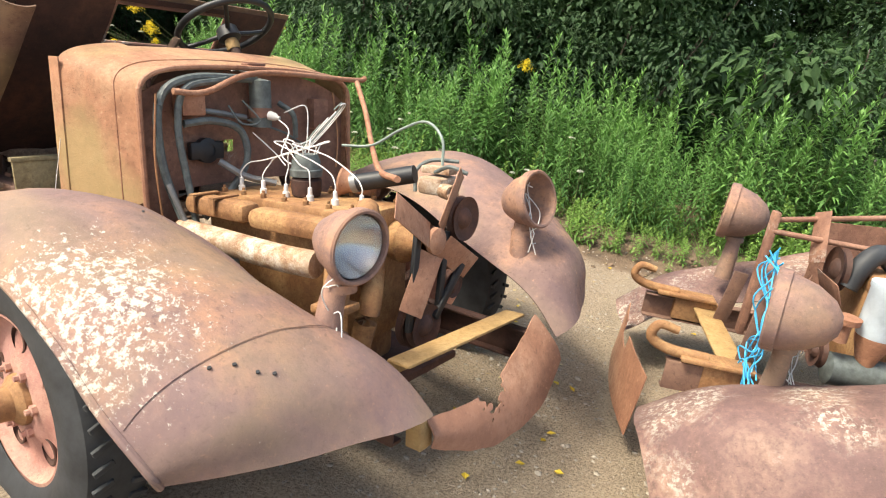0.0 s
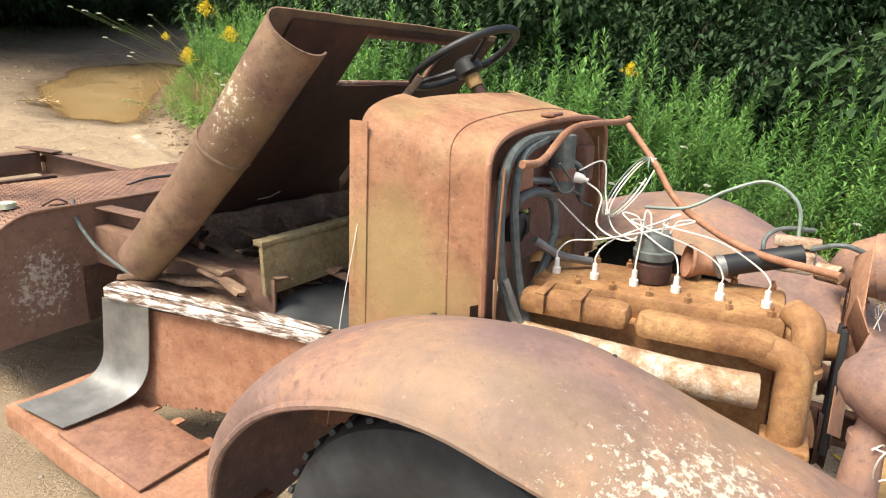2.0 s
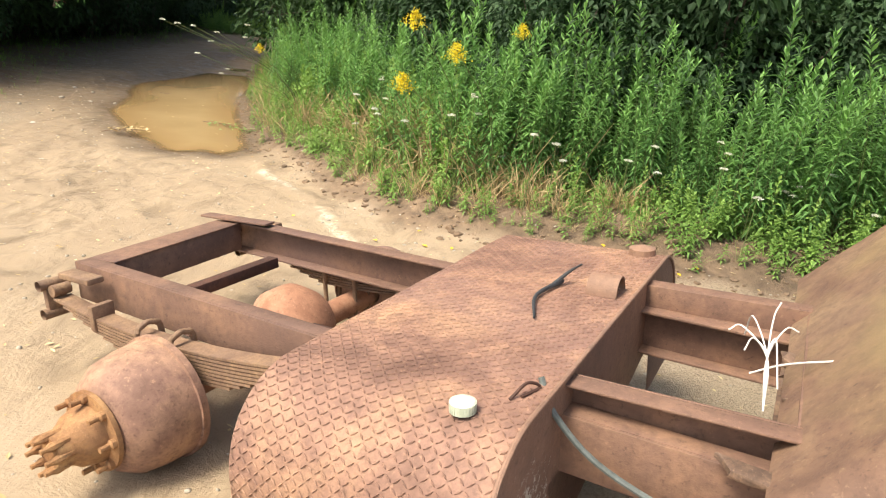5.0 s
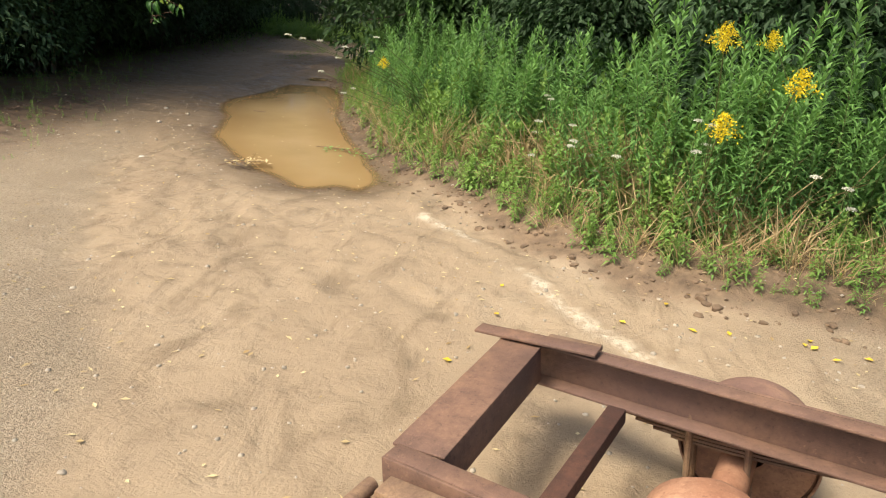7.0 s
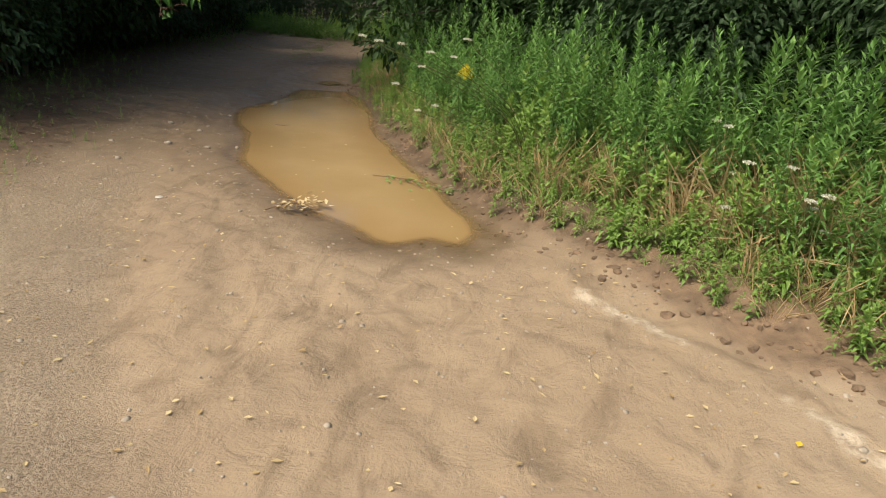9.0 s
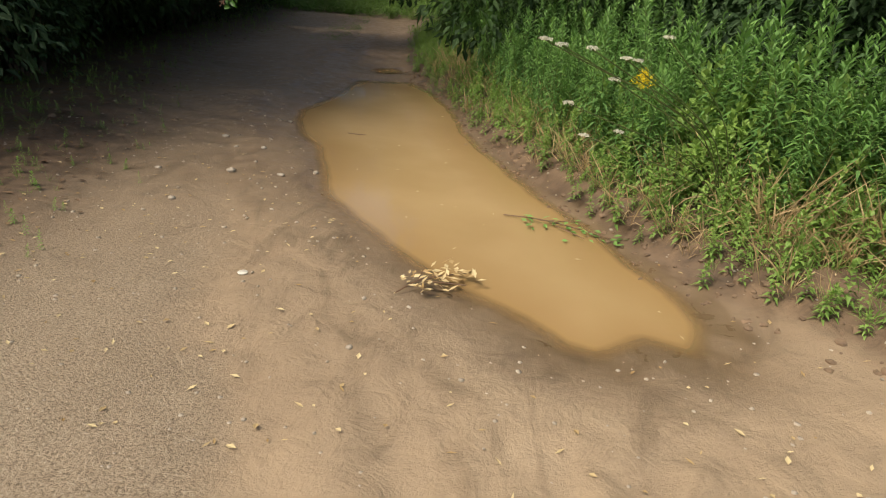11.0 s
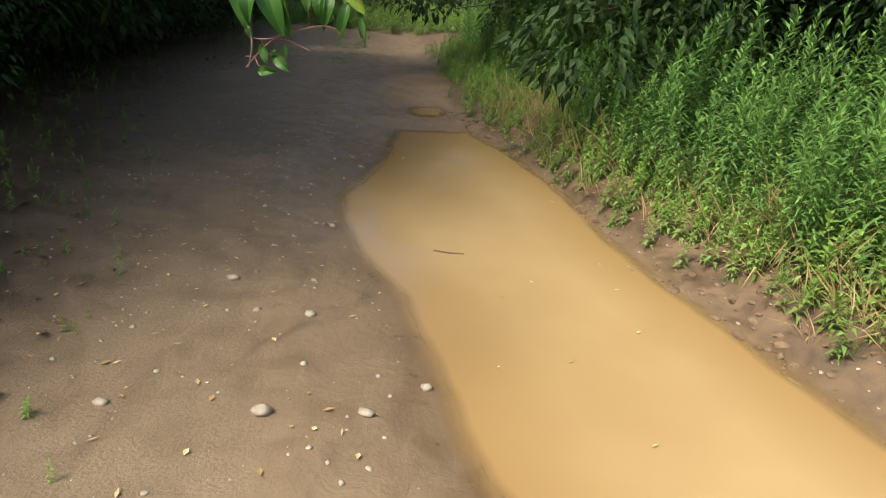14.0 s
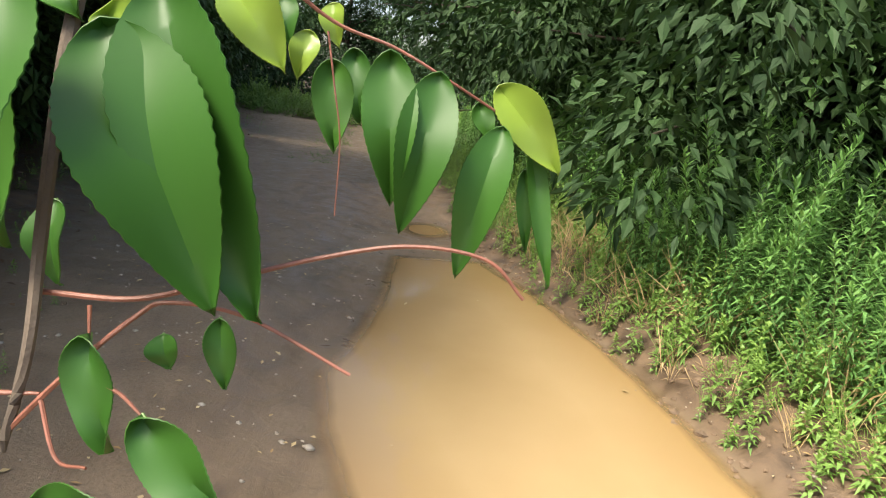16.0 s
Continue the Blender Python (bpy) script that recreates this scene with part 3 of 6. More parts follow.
def scatter(variants, places, rng):
    """Copies of array meshes at (x, y, z, scale), turned at random, as one array mesh with a tone per vertex."""
    vs, fs, ts, o = [], [], [], 0
    for x, y, z, s in places:
        v, fc = variants[rng.integers(len(variants))]
        a = rng.uniform(0, 6.28)
        m = np.array([[math.cos(a), -math.sin(a), 0], [math.sin(a), math.cos(a), 0], [0, 0, 1]]) * s
        vs.append(v @ m.T + [x, y, z])
        fs.append(fc + o)
        # Height term: paler young tips, and the shade low between plants put into colour.
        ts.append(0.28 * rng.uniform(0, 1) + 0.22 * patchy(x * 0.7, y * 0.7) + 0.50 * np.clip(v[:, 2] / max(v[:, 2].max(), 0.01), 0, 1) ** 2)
        o += len(v)
    return np.concatenate(vs), np.concatenate(fs), {"tone": np.concatenate(ts)}


def verge_places(rng, n, line, lo, hi, s0, s1, start=0, stop=None):
    """Places on the right of a line, lo to hi metres from it."""
    pts = line[start:stop]
    seg = [(a, b, math.dist(a, b)) for a, b in zip(pts, pts[1:])]
    tot = sum(s[2] for s in seg)
    out = []
    for _ in range(n):
        r = rng.uniform(0, tot)
        for a, b, d in seg:
            if r <= d:
                break
            r -= d
        dx, dy = (b[0] - a[0]) / d, (b[1] - a[1]) / d
        off = lo + (hi - lo) * rng.uniform(0, 1)
        x, y = a[0] + dx * r + dy * off + rng.normal(0, 0.05), a[1] + dy * r - dx * off + rng.normal(0, 0.05)
        out.append((x, y, off, rng.uniform(s0, s1)))
    z = ground_z([p[0] for p in out], [p[1] for p in out])
    return [(p[0], p[1], zz - 0.02, p[3] * (0.62 + 0.38 * min(1, (p[2] - lo) / 0.8)) * (0.82 + 0.34 * patchy(p[0], p[1]))) for p, zz in zip(out, z)]


rng = np.random.default_rng(11)
tall = [weed(rng, rng.uniform(0.8, 1.4)) for _ in range(14)]
short = [weed(rng, rng.uniform(0.3, 0.7), 30, 0.11, 0.034) for _ in range(6)]
places = verge_places(rng, 2900, VERGE, -0.05, 2.7, 0.65, 1.2, 2, 18)
off = line_dist(np.array([p[0] for p in places]), np.array([p[1] for p in places]), VERGE)
places = [p for p, o in zip(places, off) if o > 0.15 + 1.1 * patchy(1.9 * p[0] + 3, 1.9 * p[1]) * (1 - patchy(0.6 * p[1], p[0]))]
state = rng.bit_generator.state
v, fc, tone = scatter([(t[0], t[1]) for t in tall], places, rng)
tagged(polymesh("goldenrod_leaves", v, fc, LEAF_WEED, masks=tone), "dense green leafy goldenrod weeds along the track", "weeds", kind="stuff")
rng.bit_generator.state = state
v, fc, tone = scatter([(t[2], t[3]) for t in tall], places, rng)
tagged(polymesh("goldenrod_stems", v, fc, STEM, masks=tone), "upright green weed stems along the track", "weeds", kind="stuff")
places = verge_places(rng, 2600, VERGE, -0.18, 0.9, 0.4, 1.0, 2, 18) + verge_places(rng, 260, VERGE, 0.2, 1.4, 1.2, 1.7, 8, 14)
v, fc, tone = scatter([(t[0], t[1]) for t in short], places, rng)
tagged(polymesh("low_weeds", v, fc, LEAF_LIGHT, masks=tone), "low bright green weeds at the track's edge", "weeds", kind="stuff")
left_right = [(x, y) for x, y in LEFT[::-1]]
places = verge_places(rng, 1900, left_right, -0.5, 2.2, 0.12, 0.36) + verge_places(rng, 1500, [(-16.0, 28.5), (-5.0, 28.5)], -4.5, 2, 0.8, 1.8)
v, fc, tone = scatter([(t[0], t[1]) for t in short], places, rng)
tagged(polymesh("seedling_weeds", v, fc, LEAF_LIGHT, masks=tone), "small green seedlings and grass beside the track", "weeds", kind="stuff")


def grass_tuft(rng, n, h):
    az = rng.uniform(0, 6.28, n)
    el = rng.uniform(0.7, 1.45, n)
    way = np.stack([np.cos(az) * np.cos(el), np.sin(az) * np.cos(el), np.sin(el)], 1)
    return leaf_mesh(rng.normal(0, 0.04, (n, 3)) * [1, 1, 0], way, h * rng.uniform(0.5, 1, n), np.full(n, 0.008), rng.normal(0, 1, (n, 3)), rng.uniform(0.1, 0.7, n))


tufts = [grass_tuft(rng, 16, 0.55) for _ in range(5)]
v, fc, tone = scatter(tufts, verge_places(rng, 420, VERGE, -0.05, 0.8, 0.6, 1.5, 6, 17) + verge_places(rng, 150, VERGE, 0.2, 1.0, 1.4, 2.2, 7, 12), rng)
tagged(polymesh("dry_grass", v, fc, STRAW, masks=tone), "dry straw-coloured grass among the weeds", "grass", kind="stuff")
v, fc, tone = scatter(tufts, verge_places(rng, 900, VERGE, -0.1, 1.2, 0.4, 0.9, 2, 18) + verge_places(rng, 700, left_right, -0.2, 1.8, 0.15, 0.4) + verge_places(rng, 420, [(-9.3, 19.0), (-10.2, 26.0)], -0.45, 0.35, 0.15, 0.35), rng)
tagged(polymesh("green_grass", v, fc, LEAF_LIGHT, masks=tone), "short green grass along the verge", "grass", kind="stuff")


def crown_arrays(rng, n, clumps, rad, size, squash=0.7):
    which = rng.integers(len(clumps), size=n)
    cc = clumps[which]
    d = rng.normal(0, 1, (n, 3))
    d /= np.linalg.norm(d, axis=1, keepdims=True)
    p = cc + d * (rad * rng.uniform(0.2, 1.0, n) ** 0.5)[:, None] * [1, 1, squash]
    way = d * [1, 1, 0.4] + rng.normal(0, 0.5, (n, 3)) + [0, 0, -0.35]
    # Random tone per clump, plus painted top light: upper leaves paler, undersides darker.
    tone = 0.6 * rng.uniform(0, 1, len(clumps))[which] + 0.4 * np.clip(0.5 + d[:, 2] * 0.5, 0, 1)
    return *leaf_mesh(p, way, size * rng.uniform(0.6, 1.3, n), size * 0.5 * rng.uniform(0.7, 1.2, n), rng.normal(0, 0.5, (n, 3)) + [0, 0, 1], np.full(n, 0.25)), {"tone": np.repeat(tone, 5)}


def shrub(rng, label, h=2.6, r=1.3, n=5200, size=0.085, material=LEAF_SHRUB):
    ob = thing("shrub", label, "shrub")
    tips = []
    for _ in range(7):
        a, rr = rng.uniform(0, 6.28), r * rng.uniform(0.2, 0.9)
        top = Vector((math.cos(a) * rr, math.sin(a) * rr, h * rng.uniform(0.55, 0.95)))
        mid = top * 0.5 + Vector((*rng.normal(0, 0.12, 2), 0.1))
        part("stem", tube([(0.1 * math.cos(a), 0.1 * math.sin(a), -0.1), mid, top], 0.028, 5, 4, taper=0.006), BARK, ob)
        tips += [top, mid, (top + mid) / 2, top * 0.3 + Vector((*rng.normal(0, 0.3, 2), 0.1))]
    cl = np.array([list(t) for t in tips]) + rng.normal(0, 0.22, (len(tips), 3))
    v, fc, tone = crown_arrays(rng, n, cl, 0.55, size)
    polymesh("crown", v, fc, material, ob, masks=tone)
    return ob


def tree(rng, label, h=7.5, low=1.4, r=2.9, n=17000, size=0.135):
    ob = thing("tree", label, "tree")
    lean = Vector((*rng.normal(0, 0.35, 2), 0))
    top = Vector((0, 0, h)) + lean
    part("trunk", tube([(0, 0, -0.2), lean * 0.3 + Vector((0, 0, h * 0.4)), top], 0.11, 9, 6, taper=0.02), BARK, ob)
    tips, bms = [], []
    for k in range(13):
        z = low * 0.75 + (h - low * 0.75) * k / 13
        a = k * 2.4 + rng.uniform(-0.4, 0.4)
        rr = r * (1.1 - 0.6 * k / 13) * rng.uniform(0.7, 1.1)
        b0 = lean * (z / h) + Vector((0, 0, z))
        e = b0 + Vector((math.cos(a) * rr, math.sin(a) * rr, rng.uniform(-0.1, 0.7)))
        bms.append(tube([b0, (b0 + e) / 2 + Vector((0, 0, 0.2)), e], 0.04, 5, 4, taper=0.008))
        tips += [e, (e * 2 + b0) / 3, (e + b0) / 2 + Vector((*rng.normal(0, 0.4, 2), -0.2))]
    part("limb_frame", joined(*bms), BARK, ob)
    cl = np.array([list(t) for t in tips]) + rng.normal(0, 0.25, (len(tips), 3))
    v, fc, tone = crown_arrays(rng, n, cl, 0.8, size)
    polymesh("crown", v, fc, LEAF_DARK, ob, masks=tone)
    return ob


def plant_out(kinds, spots, group):
    used = set()
    for i, (x, y, s, a) in enumerate(spots):
        k = kinds[i % len(kinds)]
        m = pose(x, y, float(ground_z([x], [y])[0]) - 0.03, 0, 0, a) @ Matrix.Diagonal((1, 1, 1, 1))
        if i < len(kinds):
            k.matrix_world = m
            o = k
        else:
            o = copy_thing(k, m)
        tagged(o, group=group)
        o.scale = (s, s, s)


rng = np.random.default_rng(23)
bushes = [shrub(rng, "dense dark green shrub behind the weeds") for _ in range(4)]
spots = []
for x, y, off, s in [(p[0], p[1], 0, 0) for p in verge_places(rng, 60, VERGE, 2.6, 4.0, 1, 1, 2, 18)] + [(p[0], p[1], 0, 0) for p in verge_places(rng, 34, left_right, 1.0, 3.2, 1, 1, 0, 5) + verge_places(rng, 40, left_right, 3.0, 7.0, 1, 1, 0, 6)] + [(x, 31 + 1.2 * (i % 2), 0, 0) for i, x in enumerate(range(-18, -3))]:
    spots.append((x, y, float(rng.uniform(0.75, 1.15)), float(rng.uniform(0, 360))))
plant_out(bushes, spots, "shrubs round the track")
woods = [tree(rng, "tall dark leafy tree at the edge of the wood") for _ in range(3)]
spots = [(p[0], p[1], float(rng.uniform(0.8, 1.2)), float(rng.uniform(0, 360))) for p in verge_places(rng, 34, VERGE, 4.8, 8.0, 1, 1, 2, 18) + verge_places(rng, 14, VERGE, 2.4, 3.4, 1, 1, 15, 18) + verge_places(rng, 64, left_right, 1.6, 8.5, 1, 1, 0, 5)]
spots += [(x, 35 + 2 * (i % 3), 1.2, 40.0 * i) for i, x in enumerate(range(-26, 6, 2))]
plant_out(woods, spots, "trees of the wood")


def sapling(x, y, lean):
    ob = thing("sapling", "thin pale-barked sapling beside the dark wood", "tree", pose(x, y, float(ground_z([x], [y])[0])))
    part("trunk", tube([(0, 0, -0.1), (lean * 0.5, 0.05, 1.0), (lean * 0.7, 0.1, 2.2), (lean * 1.6, 0.2, 4.0)], 0.045, 8, 6, taper=0.02), BARK, ob)
    g = np.random.default_rng(3)
    v, fc, tone = crown_arrays(g, 900, np.array([[lean * 1.6, 0.2, 3.6], [lean + 0.5, 0.4, 3.2], [lean - 0.5, -0.3, 3.4]]), 0.7, 0.09)
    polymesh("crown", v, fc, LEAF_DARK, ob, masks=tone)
    return ob


sapling(-10.98, 12.5, 0.2)


def wildflower(x, y, z, yellow, lean=(0.0, 0.0)):
    """A single bloom on its stem: a plume of goldenrod or a flat white umbel."""
    g = np.random.default_rng(int(abs(x * 1000 + y * 10)))
    gz = float(ground_z([x], [y])[0])
    h = z - gz
    if yellow:
        ob = thing("goldenrod", "tall stem with a drooping plume of yellow flowers", "flower", pose(x, y, gz), "goldenrod in bloom")
        n = 420
        t = g.uniform(0, 1, n)
        arm = g.integers(0, 7, n) * 0.9
        k = g.integers(0, 7, n) / 7
        p = np.stack([np.cos(arm) * t * 0.085 * (1.1 - k), np.sin(arm) * t * 0.085 * (1.1 - k), h - 0.08 + 0.09 * k + 0.035 * np.sin(t * 2.4)], 1) + g.normal(0, 0.008, (n, 3))
        v, fc = leaf_mesh(p, g.normal(0, 1, (n, 3)), np.full(n, 0.012), np.full(n, 0.007), g.normal(0, 1, (n, 3)), np.zeros(n))
        polymesh("plume", v, fc, YELLOW_FLOWER, ob)["kind"] = "stuff"
    else:
        ob = thing("white_wildflower", "small flat white umbel on a thin green stem", "flower", pose(x, y, gz), "white wildflowers on the verge")
        n = 90
        a, r = g.uniform(0, 6.28, n), 0.03 * np.sqrt(g.uniform(0, 1, n))
        p = np.stack([np.cos(a) * r, np.sin(a) * r - 0.01, h + 0.01 - r * r * 8], 1)
        v, fc = leaf_mesh(p, g.normal(0, 1, (n, 3)) + [0, -0.5, 0.6], np.full(n, 0.011), np.full(n, 0.008), g.normal(0, 1, (n, 3)), np.zeros(n))
        polymesh("umbel", v, fc, WHITE_FLOWER, ob)
    part("stem", tube([(lean[0], lean[1], 0), (0.75 * lean[0] + 0.01, 0.75 * lean[1] + 0.02, h * 0.6), (0, 0, h)], 0.003, 5, 4), STEM, ob)
    return ob


for x, y, z in ((-2.745, 5.48, 1.168), (-2.73, 5.749, 1.515), (-2.45, 5.55, 1.36), (-2.0, 7.2, 1.5), (0.75, 6.6, 1.5), (-5.0, 9.6, 0.95)):
    wildflower(x, y, z, True, (0.35, max(0.0, 6.75 - y)))
rng = np.random.default_rng(41)
for x, y, off, s in verge_places(rng, 34, VERGE, 0.0, 0.7, 1, 1, 4, 11):
    wildflower(x, y, float(rng.uniform(0.45, 0.95)), False)
for x, y, z in ((-5.69, 8.6, 1.19), (-5.6, 8.75, 1.16), (-5.45, 8.8, 1.15), (-5.3, 8.9, 1.0), (-5.5, 9.0, 0.85), (-5.2, 9.1, 0.7), (-5.35, 9.3, 0.62), (-5.25, 8.95, 1.1), (-5.0, 9.2, 1.2), (-5.1, 9.4, 1.05)):
    wildflower(x, y, z, False, (-4.35 - x, 9.5 - y))
for x, y, z in ((2.7, 5.9, 0.55), (-1.845, 6.5, 0.77), (-1.6, 6.5, 0.6)):
    wildflower(x, y, z, False)

# ---- litter on the ground ----
rng = np.random.default_rng(77)
n = 3600
lx, ly = rng.uniform(-9.5, 3.5, n), rng.uniform(3.0, 15, n)
keep = (line_dist(lx, ly, VERGE) < 0.3) & ((line_dist(lx, ly, PUDDLE, True) < -0.05) | (rng.uniform(0, 1, n) < 0.12)) & (line_dist(lx, ly, LEFT) > -0.6)
lx, ly = lx[keep], ly[keep]
lz = np.maximum(ground_z(lx, ly), -0.052) + 0.006
a = rng.uniform(0, 6.28, len(lx))
v, fc = leaf_mesh(np.stack([lx, ly, lz], 1), np.stack([np.cos(a), np.sin(a), np.full(len(a), 0.12)], 1), rng.uniform(0.014, 0.048, len(a)), rng.uniform(0.007, 0.022, len(a)), np.tile([0, 0, 1.0], (len(a), 1)), np.zeros(len(a)))
tagged(polymesh("fallen_leaves", v, fc, LITTER), "pale dry fallen leaves scattered over the mud", "leaves", kind="stuff")
bank = verge_places(rng, 3600, left_right, -0.35, 2.6, 1, 1)
a = rng.uniform(0, 6.28, len(bank))
v, fc = leaf_mesh(np.array([[p[0], p[1], p[2] + 0.03] for p in bank]), np.stack([np.cos(a), np.sin(a), rng.normal(0.1, 0.2, len(a))], 1), rng.uniform(0.03, 0.07, len(a)), rng.uniform(0.015, 0.035, len(a)), np.tile([0, 0, 1.0], (len(a), 1)), np.zeros(len(a)))
tagged(polymesh("leaf_litter", v, fc, leafy("brown_litter", (0.06, 0.036, 0.02), (0.22, 0.135, 0.075), 0.85, 0.05)), "brown leaf litter on the shaded bank", "leaves", kind="stuff")
g2 = np.random.default_rng(8)
n = 60
lx, ly = np.concatenate([g2.uniform(0.6, 2.4, n // 2), g2.uniform(-4, 0.5, n // 2)]), np.concatenate([g2.uniform(1.6, 5.4, n // 2), g2.uniform(5.2, 6.2, n // 2)])
a = g2.uniform(0, 6.28, n)
v, fc = leaf_mesh(np.stack([lx, ly, ground_z(lx, ly) + 0.008], 1), np.stack([np.cos(a), np.sin(a), np.full(n, 0.15)], 1), g2.uniform(0.035, 0.06, n), g2.uniform(0.025, 0.04, n), np.tile([0, 0, 1.0], (n, 1)), np.zeros(n))
tagged(polymesh("yellow_leaves", v, fc, YELLOW_LEAF), "yellow fallen leaves on the dirt", "leaves", kind="stuff")


def pebble_arrays(rng):
    bm = bmesh.new()
    bmesh.ops.create_icosphere(bm, subdivisions=1, radius=1)
    v = np.array([list(p.co) for p in bm.verts]) * [1, rng.uniform(0.6, 0.9), rng.uniform(0.35, 0.6)] + rng.normal(0, 0.1, (len(bm.verts), 3))
    fc = np.array([[q.index for q in p.verts] for p in bm.faces])
    bm.free()
    return v, fc


n = 8000
lx, ly = rng.uniform(-9.8, 3.5, n), rng.uniform(1.5, 16, n)
keep = (line_dist(lx, ly, VERGE) < 0.25) & (line_dist(lx, ly, PUDDLE, True) < -0.02) & (line_dist(lx, ly, LEFT) > -1.2)
lx, ly = lx[keep], ly[keep]
lz = ground_z(lx, ly)
v, fc, tone = scatter([pebble_arrays(rng) for _ in range(6)], [(x, y, z, abs(rng.normal(0, 0.006)) + 0.003) for x, y, z in zip(lx, ly, lz)], rng)
tagged(polymesh("gravel", v, fc, STONE, smooth=True), "small pale stones and gravel in the dirt", "gravel", kind="stuff")
n = 3200
lx, ly = rng.uniform(0.3, 3.2, n), rng.uniform(1.6, 5.6, n)
v, fc, tone = scatter([pebble_arrays(rng) for _ in range(6)], [(x, y, z, abs(rng.normal(0, 0.006)) + 0.003) for x, y, z in zip(lx, ly, ground_z(lx, ly))], rng)
tagged(polymesh("crushed_stone", v, fc, STONE, smooth=True), "pale crushed stone on the dirt between the trucks", "gravel", kind="stuff")
for x, y, r in ((-7.4, 9.97, 0.035), (-7.75, 9.9, 0.04), (-7.2, 10.2, 0.03), (-7.75, 10.6, 0.03), (-8.2, 10.9, 0.035), (-7.9, 11.8, 0.03), (-8.3, 9.9, 0.03), (-7.9, 9.3, 0.03)):
    v, fc = pebble_arrays(rng)
    tagged(polymesh("stone", v * r, fc, STONE, smooth=True), "pale rounded stone half sunk in the mud", "stone", group="loose stones").location = (x, y, float(ground_z([x], [y])[0]) + r * 0.2)
disc = part("metal_lid", lathe([(0, 0), (0, 0.024), (0.004, 0.026), (0.007, 0.022), (0.006, 0)], (0, 0, 0), (0, 0, 1), 24), plain("pale_lid", (0.55, 0.52, 0.46), 0.5))
tagged(disc, "small pale round lid lying on the mud", "lid").location = (-7.06, 8.34, float(ground_z([-7.06], [8.34])[0]) + 0.004)


def fallen_branch(name, x, y, length, turn, n, material, label):
    g = np.random.default_rng(int(1000 * length))
    z = max(float(ground_z([x], [y])[0]), -0.052)
    ob = thing(name, label, "branch", pose(x, y, z + 0.012, 0, 0, turn))
    part("twig", joined(tube([(0, 0, 0), (length * 0.4, 0.03, 0.015), (length, 0, 0)], 0.004, 5, 5), tube([(length * 0.3, 0.02, 0.01), (length * 0.6, 0.14, 0.012)], 0.003, 5, 4), tube([(length * 0.4, 0.02, 0.01), (length * 0.75, -0.13, 0.012)], 0.003, 5, 4)), STEM_BROWN, ob)
    t = g.uniform(0.15, 1, n)
    p = np.stack([length * t, g.normal(0, 0.07, n), np.abs(g.normal(0.01, 0.012, n))], 1)
    way = np.stack([g.normal(0.6, 0.4, n), g.normal(0, 0.8, n), g.normal(0.05, 0.15, n)], 1)
    v, fc = leaf_mesh(p, way, g.uniform(0.04, 0.07, n), g.uniform(0.015, 0.03, n), np.tile([0, 0, 1.0], (n, 1)) + g.normal(0, 0.3, (n, 3)), np.zeros(n))
    polymesh("leaves", v, fc, material, ob, masks={"tone": np.full(len(v), 0.8)})
    return ob


fallen_branch("fallen_branch", -6.28, 8.30, 0.45, 42, 70, LITTER, "fallen twig with dried pale leaves on the mud")
fallen_branch("drowned_branch", -5.75, 9.65, 0.80, -22, 46, LEAF_WEED, "leafy green sprig lying in the puddle")
stick = part("stick", tube([(-7.26, 11.57, -0.05), (-7.17, 11.55, -0.048), (-7.08, 11.56, -0.052)], 0.005, 6, 4), STEM_BROWN)
tagged(stick, "short dark stick floating in the puddle", "stick")

CLOD = plain("earth_clod", (0.17, 0.115, 0.074), 0.95, vary=0.5, scale=18, bump=0.6)
v, fc, tone = scatter([pebble_arrays(rng) for _ in range(6)], [(x, y, z + 0.02, abs(rng.normal(0, 0.014)) + 0.006) for x, y, z, q in verge_places(rng, 1500, VERGE, -0.42, 0.15, 1, 1, 3, 17) + verge_places(rng, 260, left_right, -0.6, 0.8, 1, 1)], rng)
tagged(polymesh("earth_clods", v, fc, CLOD), "crumbled dark earth clods along the bank", "soil", kind="stuff")

